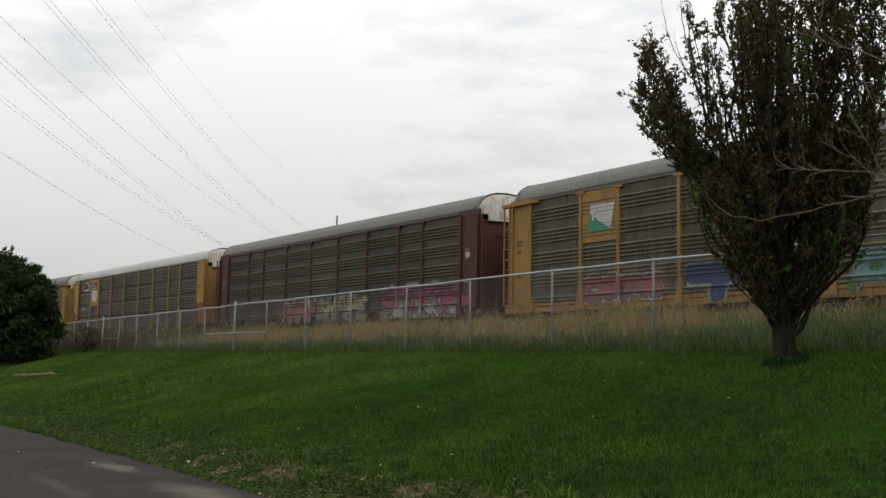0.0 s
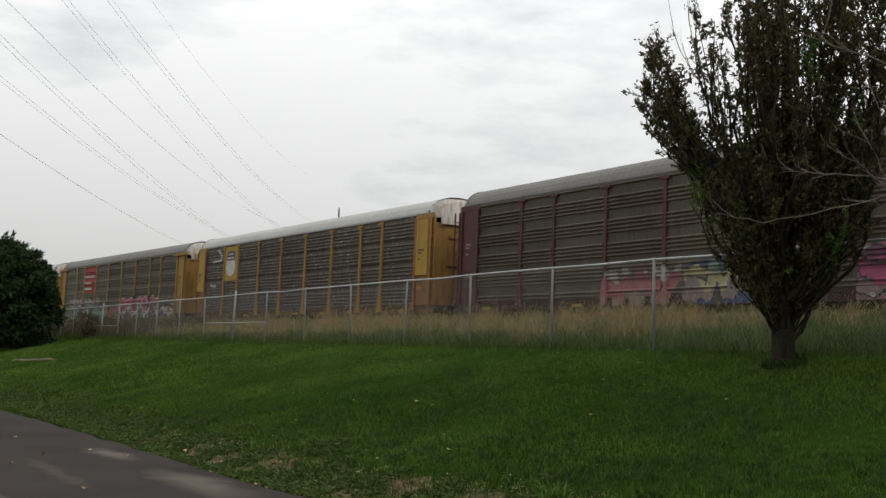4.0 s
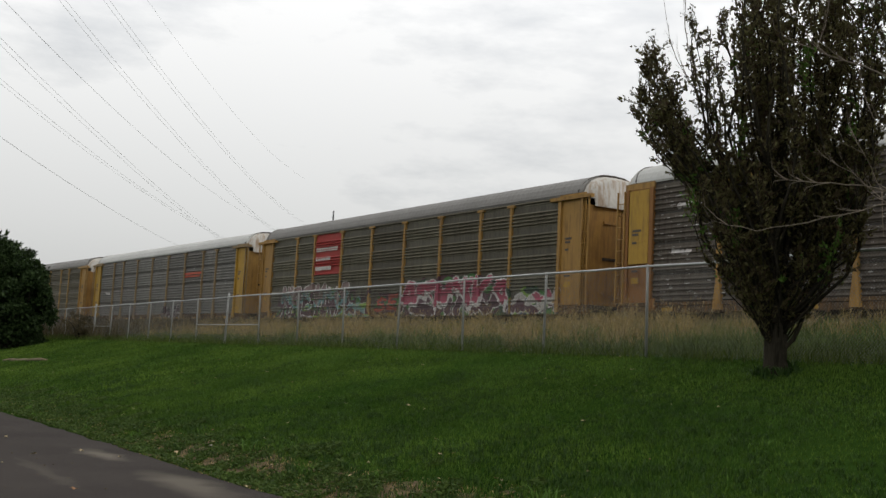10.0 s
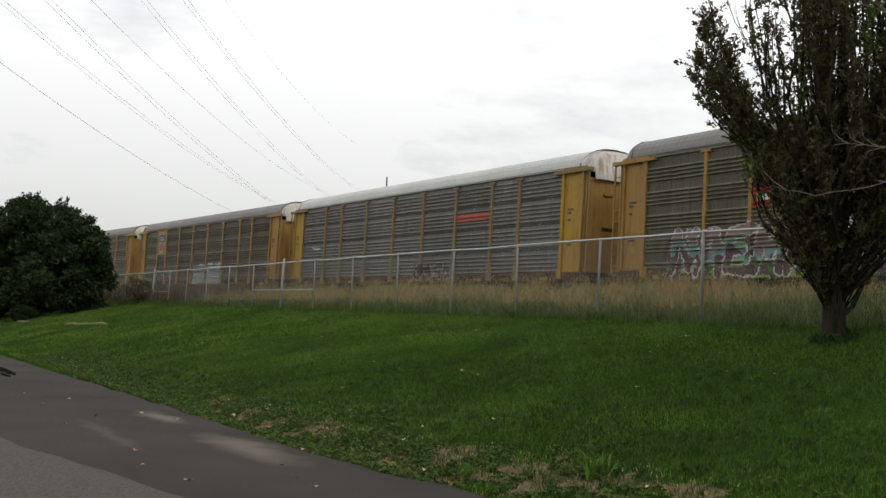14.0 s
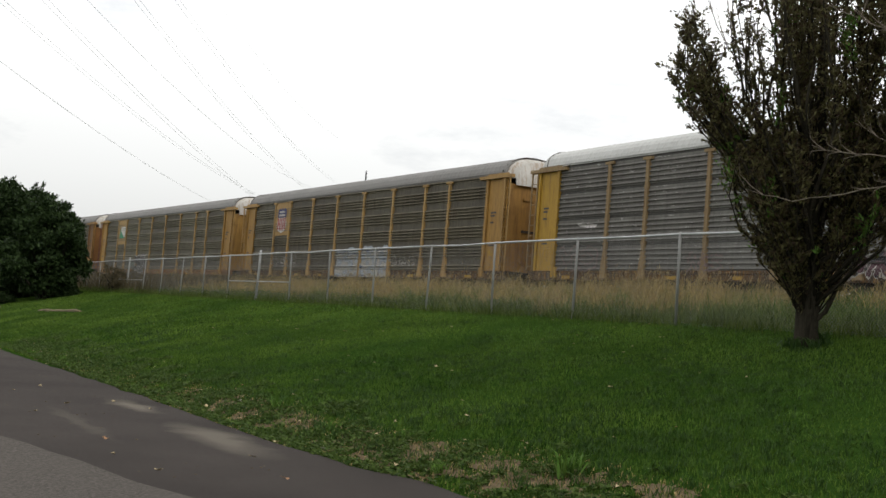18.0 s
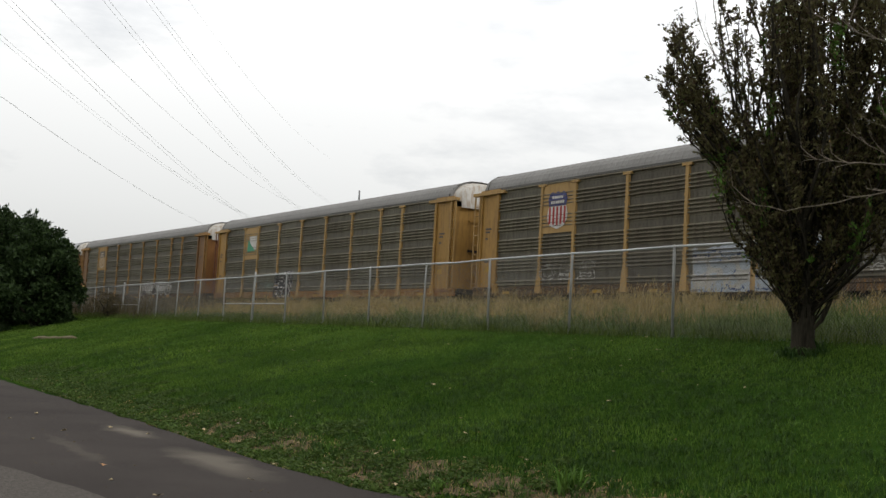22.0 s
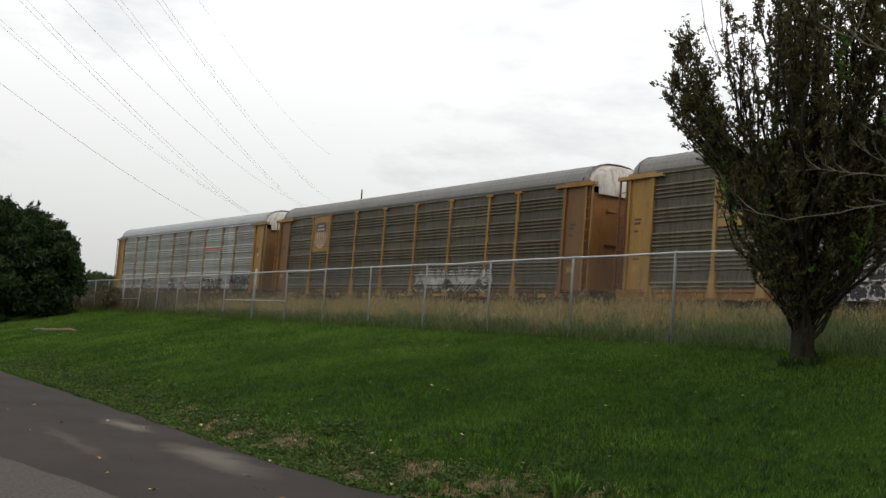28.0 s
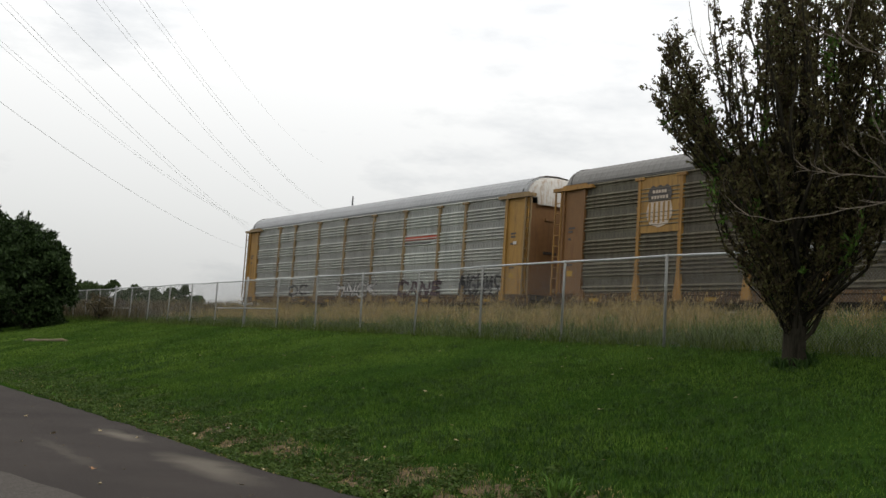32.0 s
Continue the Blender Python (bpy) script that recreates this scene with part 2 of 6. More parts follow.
M_LUSH = leaf_material("lush_lawn", (0.020, 0.046, 0.011), (0.048, 0.088, 0.021), 0.55, 0.2)
M_HERB = leaf_material("low_herbs", (0.030, 0.058, 0.012), (0.085, 0.125, 0.030), 0.6, 0.2)
# paler than the posts: the sky's reflection is put into the rail's colour
M_TOP_RAIL = material("sky_lit_galvanised_rail", (0.36, 0.37, 0.37), (0.52, 0.53, 0.53), 60, 3, 0.45, 0.4)
M_WATER = material("puddle_water", (0.024, 0.021, 0.019), (0.034, 0.031, 0.028), 24, 3, 0.03, shine=0.7)
M_LOG = material("weathered_log", (0.075, 0.058, 0.032), (0.19, 0.150, 0.085), 18, 3, 0.9, 0, 0.5)


# ---- helpers for meshes ----
def mesh_from(name, verts, faces, mats=(), idx=None, smooth=False):
    me = bpy.data.meshes.new(name)
    me.from_pydata([tuple(v) for v in verts], [], faces)
    for m in mats:
        me.materials.append(m)
    if idx is not None:
        me.polygons.foreach_set("material_index", idx)
    if smooth:
        me.polygons.foreach_set("use_smooth", [True] * len(me.polygons))
    me.update()
    return me


def box(bm, x0, x1, y0, y1, z0, z1, turn=None):
    vs = [bm.verts.new((x, y, z)) for x in (x0, x1) for y in (y0, y1) for z in (z0, z1)]
    for f in ((0, 1, 3, 2), (4, 6, 7, 5), (0, 4, 5, 1), (2, 3, 7, 6), (0, 2, 6, 4), (1, 5, 7, 3)):
        bm.faces.new([vs[i] for i in f])
    if turn is not None:
        for v in vs:
            v.co = turn @ v.co
    return vs


def tube(bm, pts, radii, sides=6, cap=True):
    """A tapered tube along points."""
    rings = []
    for i, p in enumerate(pts):
        p = Vector(p)
        t = Vector(pts[min(i + 1, len(pts) - 1)]) - Vector(pts[max(i - 1, 0)])
        t.normalize()
        side = t.cross(Vector((0.31, 0.87, 0.12)) if abs(t.z) > 0.8 else Vector((0, 0, 1))).normalized()
        up = side.cross(t)
        r = radii[i] if hasattr(radii, "__len__") else radii
        rings.append([bm.verts.new(p + (side * math.cos(2 * math.pi * k / sides) + up * math.sin(2 * math.pi * k / sides)) * r) for k in range(sides)])
    for a, b in zip(rings, rings[1:]):
        for k in range(sides):
            bm.faces.new((a[k], a[(k + 1) % sides], b[(k + 1) % sides], b[k])).smooth = True
    if cap:
        bm.faces.new(rings[0][::-1])
        bm.faces.new(rings[-1])


def baked(name, bm, bevel=0.0):
    """The mesh of a bmesh, with its edges slightly rounded."""
    if bevel:
        bmesh.ops.bevel(bm, geom=[e for e in bm.edges if e.is_manifold and e.calc_face_angle(0) > 0.6], offset=bevel, segments=1, affect="EDGES")
    bmesh.ops.recalc_face_normals(bm, faces=bm.faces)
    me = bpy.data.meshes.new(name)
    bm.to_mesh(me)
    bm.free()
    return me


def put(name, me, mat, parent=None, m=None, label=""):
    """One object on a mesh that may be shared, with a material of its own."""
    ob = new(name, me)
    if mat is not None:
        if not me.materials:
            me.materials.append(mat)
        if me.materials[0] is not mat:
            ob.material_slots[0].link = "OBJECT"
            ob.material_slots[0].material = mat
    ob.parent = parent
    if m is not None:
        ob.matrix_basis = m
    return tagged(ob, label)


def part(name, bm, mat, parent, label="", bevel=0.0):
    return put(name, baked(name, bm, bevel), mat, parent, None, label)


def empty(name, m):
    ob = new(name)
    ob.empty_display_size = 0.3
    ob.matrix_basis = m
    return ob


def leaf_cloud(name, centres, dirs, length, width, mat, rng, fold=0.25, extra=None):
    """Many small folded leaves: centres and directions are N x 3 arrays; length and width may be arrays."""
    n = len(centres)
    d = dirs / np.maximum(np.linalg.norm(dirs, axis=1), 1e-6)[:, None]
    side = np.cross(d, rng.normal(size=(n, 3)))
    side /= np.maximum(np.linalg.norm(side, axis=1), 1e-6)[:, None]
    up = np.cross(side, d)
    ln, wd = np.broadcast_to(length, n)[:, None], np.broadcast_to(width, n)[:, None]
    base, tip = centres - d * ln * 0.5, centres + d * ln * 0.5
    mid = centres - d * ln * 0.06
    v = np.stack([base, mid + side * wd * 0.5 + up * wd * fold, tip, mid - side * wd * 0.5 + up * wd * fold], 1).reshape(-1, 3)
    i = np.arange(n)[:, None] * 4
    tri = np.stack([i + np.array([0, 1, 2]), i + np.array([0, 2, 3])], 1).reshape(-1, 3)
    return raw_mesh(name, v, tri, mat)


def raw_mesh(name, v, tri, mat):
    me = bpy.data.meshes.new(name)
    me.vertices.add(len(v))
    me.vertices.foreach_set("co", np.ascontiguousarray(v, dtype=np.float32).ravel())
    me.loops.add(tri.size)
    me.loops.foreach_set("vertex_index", np.ascontiguousarray(tri, dtype=np.int32).ravel())
    me.polygons.add(len(tri))
    me.polygons.foreach_set("loop_start", np.arange(0, tri.size, 3, dtype=np.int32))
    me.polygons.foreach_set("loop_total", np.full(len(tri), 3, dtype=np.int32))
    if mat is not None:
        me.materials.append(mat)
    me.update(calc_edges=True)
    return me


def blades(name, base, height, width, lean, mat, rng):
    """Grass blades: a bent three-triangle strip on each base point."""
    n = len(base)
    az = rng.uniform(0, 2 * math.pi, n)
    side = np.stack([np.cos(az), np.sin(az), np.zeros(n)], 1)
    az2 = rng.uniform(0, 2 * math.pi, n)
    ld = np.stack([np.cos(az2), np.sin(az2), np.zeros(n)], 1) * (rng.uniform(0.1, 1, n) * lean)[:, None]
    h, w = np.broadcast_to(height, n)[:, None], np.broadcast_to(width, n)[:, None]
    upz = np.array([0, 0, 1.0])
    m = base + upz * h * 0.55 + ld * h * 0.35
    t = base + upz * h * (1 - 0.25 * lean) + ld * h
    v = np.stack([base - side * w / 2, base + side * w / 2, m - side * w * 0.4, m + side * w * 0.4, t], 1).reshape(-1, 3)
    i = np.arange(n)[:, None] * 5
    tri = np.stack([i + np.array(k) for k in ((0, 1, 3), (0, 3, 2), (2, 3, 4))], 1).reshape(-1, 3)
    return raw_mesh(name, v, tri, mat)


# ---- ground, drive, track ----
def build_ground():
    aa = sorted({-900, -500, -250, -120, *range(-60, 130, 3), 150, 200, 300, 500, 900, 1600, 2500})
    qq = [-900, -400, -150, -60, -30, -15, -8, -4, 0, 2, 3.5, 4.8, 5.25, 5.45, 5.7, 6.3, 7, 8, 9, 10, 11, 12, 12.6, 13.1, 13.6, 14.5, 16, 17, 18.5, 20, 21.3, 22.6, 23.0, 23.4, 26, 29, 30.5, 34, 40, 60, 120, 300, 900, 2500]
    verts = []
    for q in qq:
        for a in aa:
            shift = BEND * a * a if (q > 16 and abs(a) < 130) else 0
            bump = 0.05 * noise.noise((a * 0.25, q * 0.25, 0)) if 5 < q < 22 else 0
            verts.append(tp(a, q + shift, ground_z(q) + bump))
    n = len(aa)
    faces = [(i * n + j, i * n + j + 1, (i + 1) * n + j + 1, (i + 1) * n + j) for i in range(len(qq) - 1) for j in range(n - 1)]
    me = mesh_from("ground", verts, faces, (M_LAWN_SOIL, M_BALLAST), None, True)
    for p in me.polygons:
        qm = p.center.x * ACROSS.x + p.center.y * ACROSS.y
        am = p.center.x * ALONG.x + p.center.y * ALONG.y
        if abs(am) < 130 and 22.4 < qm - BEND * am * am < 30.5:
            p.material_index = 1
    tagged(new("ground", me), "mown green lawn rising to rough grass beside the track", "ground", "", "structure")


def sheet(name, outline, z, mat, label, thick=0.03):
    """A flat paving sheet with its own thickness from an outline of (a, q)."""
    bm = bmesh.new()
    top = bm.faces.new([bm.verts.new(tp(a, q, z)) for a, q in outline])
    if top.calc_area() and top.normal.z < 0:
        top.normal_flip()
    ext = bmesh.ops.extrude_face_region(bm, geom=[top])
    for v in ext["geom"]:
        if isinstance(v, bmesh.types.BMVert):
            v.co.z -= thick
    bmesh.ops.triangulate(bm, faces=bm.faces)
    me = baked(name, bm)
    return tagged(put(name, me, mat), label, "drive", "", "structure")


def ragged(a0, a1, q, amp, step=0.35, seed=0.0):
    k = int(abs(a1 - a0) / step)
    return [(a0 + (a1 - a0) * i / k, q + amp * noise.noise((i * 0.37 + seed, seed, 0)) + amp * 0.5 * noise.noise((i * 1.3 + seed, 3, 0))) for i in range(k + 1)]


def drive_edge(a):
    """Where the asphalt ends across the track's line."""
    return float(np.interp(a, (-30, 7, 9.1, 10.5, 12, 18, 21, 25.5, 31.5, 60), (5.6, 5.55, 5.45, 5.2, 5.03, 4.98, 4.9, 4.75, 4.58, 4.4)))


def build_drive():
    edge = [(a, drive_edge(a) + q) for a, q in ragged(-30, 60, 0.0, 0.13)]
    sheet("road", edge + [(60, -40), (-30, -40)], 0.03, M_ASPHALT, "dark grey asphalt drive with a ragged grassy edge", 0.06)
    old = [(a, 2.32 + (a - 11) * -0.215 + 0.10 * noise.noise((a, 7, 0))) for a in np.arange(2, 24, 0.25)]
    sheet("pavement", old + [(24, -20), (2, -20)], 0.038, M_ASPHALT_OLD, "lighter worn asphalt patch of the drive", 0.006)


def build_track():
    rows = list(range(-60, 124, 4))
    for name, off in (("rail_near", 0.80), ("rail_far", 2.235)):
        bm = bmesh.new()
        prof = ((-0.07, -0.17), (0.07, -0.17), (0.07, -0.15), (0.01, -0.13), (0.01, -0.04), (0.036, -0.03), (0.036, 0), (-0.036, 0), (-0.036, -0.03), (-0.01, -0.04), (-0.01, -0.13), (-0.07, -0.15))
        rings = [[bm.verts.new(tp(a, TRACK_Q + BEND * a * a + off + y, RAIL_Z + z)) for y, z in prof] for a in rows]
        for r0, r1 in zip(rings, rings[1:]):
            for k in range(len(prof)):
                bm.faces.new((r0[k], r0[(k + 1) % len(prof)], r1[(k + 1) % len(prof)], r1[k]))
        tagged(put(name, baked(name, bm), M_STEEL), "rusty steel rail on wooden ties", "rail", "", "structure")
    bm = bmesh.new()
    box(bm, -0.11, 0.11, -1.3, 1.3, -0.18, 0)
    tie = baked("railway_tie", bm, 0.01)
    track = tagged(empty("railway_ties", Matrix.Identity(4)), "weathered wooden ties bedded in ballast", "track", "", "structure")
    for i in range(240):
        a = -10 + i * 0.54
        put("tie", tie, M_TIE, track, Matrix.Translation(tp(a, TRACK_Q + BEND * a * a + 1.52, RAIL_Z - 0.165)) @ pose(0, 0, 0, 0, 0, math.degrees(THETA) - 90))


def bare(a, q):
    """Where the lawn beside the drive is worn to soil, from 0 to 1."""
    near = max(0.0, 1 - abs(q - drive_edge(a) - 0.6) / 0.85) * (1.0 if a < 17.5 else 0.55)
    return near * (0.50 + 0.9 * noise.noise((a * 1.7, q * 2.2, 4.0)) + 0.6 * noise.noise((a * 5.0, q * 7.0, 8.0)))


def build_soil():
    """Worn patches of soil that lie just over the lawn's ground, uneven at the edges."""
    step, verts, faces, ids = 0.05, [], [], {}
    for i in range(int(26 / step)):
        for j in range(int(2.0 / step)):
            a, q = 4 + i * step, 4.75 + j * step
            if q < drive_edge(a) - 0.05:
                continue
            if bare(a, q) > 0.30:
                f = []
                for da, dq in ((0, 0), (1, 0), (1, 1), (0, 1)):
                    k = (i + da, j + dq)
                    if k not in ids:
                        aa, qq = 4 + k[0] * step, 4.75 + k[1] * step
                        ids[k] = len(verts)
                        verts.append(tp(aa, qq, ground_z(qq) + 0.05 * noise.noise((aa * 0.25, qq * 0.25, 0)) + 0.010 + 0.012 * noise.noise((aa * 4, qq * 4, 2))))
                    f.append(ids[k])
                faces.append(f[::-1])
    tagged(new("bare_soil", mesh_from("bare_soil", verts, faces, (M_SOIL,), None, True)), "worn patches of brown soil beside the drive", "soil", "", "structure")


build_ground()
build_soil()
build_drive()
build_track()


# ---- autorack cars ----
END_A, END_B, NARROW = 2.402, 26.198, 1.962
FULL = (END_B - END_A - 2 * NARROW) / 7
BAYS = [END_A]
for bay in (FULL, NARROW, FULL, FULL, FULL, FULL, FULL, NARROW, FULL):
    BAYS.append(BAYS[-1] + bay)
HALF = 1.5                       # half the width of a car
FOOT_Z, EAVE_Z, ARCH_Z, ROOF_Z = 0.72, 4.98, 4.80, 5.77
SIDE_LO, SIDE_HI = 1.0, 4.97
BODY_A, BODY_B = 0.74, CAR - 0.74


def rib_profile(start, h, ribs, first, pitch, gap, depth=0.082):
    """Heights and depths of a stack of corrugated sheets of height h, with or without open joints between them."""
    pts = []
    for s in range(7):
        b = start + s * h
        if gap:
            pts += [(b - 0.004, 0.0), (b, -0.050), (b + 0.046, -0.050), (b + 0.050, 0.0)]
        else:
            pts += [(b, 0.0), (b + 0.01, 0.010), (b + 0.035, 0.010), (b + 0.045, 0.0)]
        for r in range(ribs):
            c = b + first + pitch * r
            pts += [(c - 0.036, 0.0), (c - 0.016, depth), (c + 0.000, depth), (c + 0.056, 0.0)]
    pts = [p for p in pts if SIDE_LO + 0.01 < p[0] < SIDE_HI - 0.01]
    return [(SIDE_LO, 0.0)] + pts + [(SIDE_HI, 0.0)]


PROFILES = {"closed": rib_profile(0.68, 0.82, 4, 0.11, 0.135, False), "jointed": rib_profile(0.92, 1.0, 5, 0.13, 0.165, True, 0.050)}


def panel_mesh(name, width, profile):
    verts, faces = [], []
    for z, d in profile:
        verts += [(-width / 2, -d, z), (width / 2, -d, z)]
    n = len(profile)
    for i in range(n - 1):
        faces.append((2 * i, 2 * i + 1, 2 * i + 3, 2 * i + 2))
    b = len(verts)
    verts += [(-width / 2, 0.06, SIDE_LO), (width / 2, 0.06, SIDE_LO), (-width / 2, 0.06, SIDE_HI), (width / 2, 0.06, SIDE_HI)]
    faces += [(b + 1, b, b + 2, b + 3), (b, b + 1, 1, 0), (2 * n - 2, 2 * n - 1, b + 3, b + 2)]
    faces += [tuple([b] + [2 * i for i in range(n)] + [b + 2]), tuple([b + 3] + [2 * i + 1 for i in range(n - 1, -1, -1)] + [b + 1])]
    return mesh_from(name, verts, faces)


def post_mesh():
    """A hat-section post with a flared foot and a T-shaped cap."""
    bm = bmesh.new()
    rings = []
    for z, w, d in ((FOOT_Z, 0.17, 0.10), (FOOT_Z + 0.30, 0.145, 0.10), (FOOT_Z + 0.95, 0.066, 0.088), (4.79, 0.066, 0.088)):
        rings.append([bm.verts.new(p) for p in ((-w - 0.03, 0.01, z), (-w, -d, z), (w, -d, z), (w + 0.03, 0.01, z))])
    for r0, r1 in zip(rings, rings[1:]):
        for k in range(4):
            bm.faces.new((r0[k], r0[(k + 1) % 4], r1[(k + 1) % 4], r1[k]))
    bm.faces.new(rings[0][::-1])
    bm.faces.new(rings[-1])
    box(bm, -0.22, 0.22, -0.105, 0.02, 4.79, 4.885)
    for z in (1.9, 2.8, 3.8):
        box(bm, -0.085, 0.085, -0.098, 0.0, z, z + 0.08)
    return baked("post", bm, 0.008)


def end_panel_mesh():
    """The plain plate beside an end door, with its frame and rivet strips; x runs from the inner post outward."""
    bm = bmesh.new()
    w = BODY_B - END_B
    box(bm, 0.10, w - 0.30, -0.03, 0.03, 1.0, 4.80)
    box(bm, -0.02, 0.14, -0.11, 0.03, 0.74, 4.80)
    box(bm, -0.16, -0.02, -0.09, 0.03, 0.74, 1.12)
    box(bm, w - 0.52, w - 0.40, -0.10, 0.03, 1.0, 4.80)
    for z in (2.3, 4.3):
        box(bm, 0.3, w - 0.62, -0.036, 0.0, z, z + 0.05)
    return baked("end_panel", bm, 0.008)


def ladder_parts():
    bm = bmesh.new()
    box(bm, 0, 0.05, -0.14, -0.09, 0.95, 4.76)
    rail = baked("ladder_rail", bm, 0.006)
    bm = bmesh.new()
    tube(bm, [(0.02, -0.12, 0), (0.36, -0.12, 0)], 0.016, 5)
    return rail, baked("rung", bm)


def roof_mesh(x0, x1, seams):
    """An arched roof shell with standing seams."""
    prof = []
    for i in range(15):
        t = math.pi * i / 14
        prof.append((-HALF * 1.0 * math.copysign(abs(math.cos(t)) ** 0.80, math.cos(t)), max(EAVE_Z + 0.05, ARCH_Z + 0.10 + (ROOF_Z - ARCH_Z - 0.10) * math.sin(t) ** 0.85)))
    prof = [(-HALF - 0.045, EAVE_Z + 0.03), (-HALF - 0.045, EAVE_Z + 0.045)] + prof + [(HALF + 0.045, EAVE_Z + 0.045), (HALF + 0.045, EAVE_Z + 0.03)]
    xs, lift = [x0], [0.0]
    step = (x1 - x0) / seams
    for i in range(1, seams):
        c = x0 + i * step
        xs += [c - 0.05, c - 0.03, c + 0.03, c + 0.05]
        lift += [0, 0.010, 0.010, 0]
    xs.append(x1)
    lift.append(0)
    verts = [(x, y * (1 + u * 0.4), z + (u if abs(y) < HALF else 0)) for x, u in zip(xs, lift) for y, z in prof]
    n = len(prof)
    faces = [(i * n + j, i * n + j + 1, (i + 1) * n + j + 1, (i + 1) * n + j) for i in range(len(xs) - 1) for j in range(n - 1)]
    faces += [tuple(range(n)), tuple(range(len(verts) - 1, len(verts) - n - 1, -1))]
    return mesh_from("roof", verts, faces)


def end_cap_mesh():
    """The tapered end of the roof over the doors; x runs outward from 0."""
    rings = []
    for x, k, drop in ((0, 0.975, 0.02), (0.13, 0.965, 0.04), (0.28, 0.93, 0.09), (0.42, 0.86, 0.22)):
        ring = []
        for i in range(13):
            t = math.pi * i / 12
            c, s = math.cos(t), math.sin(t)
            ring.append((x, -HALF * k * math.copysign(abs(c) ** 0.8, c), ARCH_Z - 0.02 + (ROOF_Z - ARCH_Z - drop) * s ** 0.85))
        rings.append(ring)
    low = [(0.45 + 0.12 * math.sin(math.pi * i / 12), -HALF * 0.86 * math.cos(math.pi * i / 12), ARCH_Z - 0.30) for i in range(13)]
    rings.append(low)
    verts = [v for r in rings for v in r]
    faces = [(i * 13 + j, i * 13 + j + 1, (i + 1) * 13 + j + 1, (i + 1) * 13 + j) for i in range(4) for j in range(12)]
    return mesh_from("end_cap", verts, faces, (), None, True)


def end_door_mesh(sign):
    """One curved leaf of the end doors, bulging outward."""
    bm = bmesh.new()
    cols = []
    for i in range(8):
        y = sign * (0.02 + (HALF * 0.97 - 0.02) * i / 7)
        x = 0.34 * math.sqrt(max(0.0, 1 - (y / (HALF * 1.05)) ** 2))
        cols.append([bm.verts.new((x + o, y, z)) for o, z in ((0, 1.0), (0, 2.2), (0.0, 3.4), (0, 4.56), (-0.06, 4.56), (-0.06, 1.0))])
    for c0, c1 in zip(cols, cols[1:]):
        for k in range(6):
            bm.faces.new((c0[k], c1[k], c1[(k + 1) % 6], c0[(k + 1) % 6]))
    bm.faces.new(cols[0])
    bm.faces.new(cols[-1][::-1])
    return baked("end_door", bm)


def truck_mesh():
    """Side frames and bolster of a two-axle truck."""
    bm = bmesh.new()
    for y in (-1.02, 1.02):
        pts = [(-1.25, 0.50), (-1.25, 0.36), (-0.55, 0.36), (-0.38, 0.18), (0.38, 0.18), (0.55, 0.36), (1.25, 0.36), (1.25, 0.50), (0.55, 0.66), (-0.55, 0.66)]
        a = [bm.verts.new((x, y - 0.07, z)) for x, z in pts]
        b = [bm.verts.new((x, y + 0.07, z)) for x, z in pts]
        bm.faces.new(a)
        bm.faces.new(b[::-1])
        for k in range(len(pts)):
            bm.faces.new((a[k], b[k], b[(k + 1) % len(pts)], a[(k + 1) % len(pts)]))
        for x in (-0.15, 0.0, 0.15):
            tube(bm, [(x, y, 0.20), (x, y, 0.60)], 0.06, 6)
    box(bm, -0.18, 0.18, -1.1, 1.1, 0.46, 0.74)
    return baked("truck", bm, 0.0)


def wheelset_mesh():
    bm = bmesh.new()
    tube(bm, [(0, -1.1, 0), (0, 1.1, 0)], 0.08, 8)
    for y in (-0.75, 0.75):
        s = math.copysign(1, y)
        tube(bm, [(0, y - s * 0.05, 0), (0, y - s * 0.03, 0), (0, y - s * 0.02, 0), (0, y + s * 0.08, 0)], [0.40, 0.445, 0.42, 0.415], 20)
        tube(bm, [(0, y + s * 0.08, 0), (0, y + s * 0.11, 0)], [0.16, 0.12], 10)
    return baked("wheelset", bm)


ME_PANELS = {k: (panel_mesh("panel", FULL - 0.02, p), panel_mesh("panel_narrow", NARROW - 0.02, p)) for k, p in PROFILES.items()}
ME_POST, ME_ENDP = post_mesh(), end_panel_mesh()
ME_RAIL, ME_RUNG = ladder_parts()
ME_ROOF, ME_CAP = roof_mesh(BODY_A + 0.50 - CAR / 2, BODY_B - 0.50 - CAR / 2, 88), end_cap_mesh()
bm = bmesh.new()
tube(bm, [(0.30 * (1 - math.sin(math.pi * i / 12)) * -1, -HALF * 1.01 * math.copysign(abs(math.cos(math.pi * i / 12)) ** 0.8, math.cos(math.pi * i / 12)), ARCH_Z - 0.02 + (ROOF_Z - ARCH_Z + 0.03) * math.sin(math.pi * i / 12) ** 0.85) for i in range(13)], 0.035, 6)
ME_JOINT = baked("roof_joint", bm)
bm = bmesh.new()
box(bm, 0.17, BODY_B - END_B - 0.58, -0.105, -0.02, 2.28, 4.74)
box(bm, 0.30, BODY_B - END_B - 0.72, -0.113, -0.10, 3.0, 3.05)
box(bm, 0.30, BODY_B - END_B - 0.72, -0.113, -0.10, 3.22, 3.27)
ME_PLATE = baked("door_plate", bm, 0.010)
bm = bmesh.new()
box(bm, 0.20, 0.36, -0.30, 0.30, 0.0, 0.10)
ME_BAR = baked("hinge_bar", bm, 0.008)
ME_DOOR_L, ME_DOOR_R = end_door_mesh(-1), end_door_mesh(1)
ME_TRUCK, ME_WHEELS = truck_mesh(), wheelset_mesh()
bm = bmesh.new()
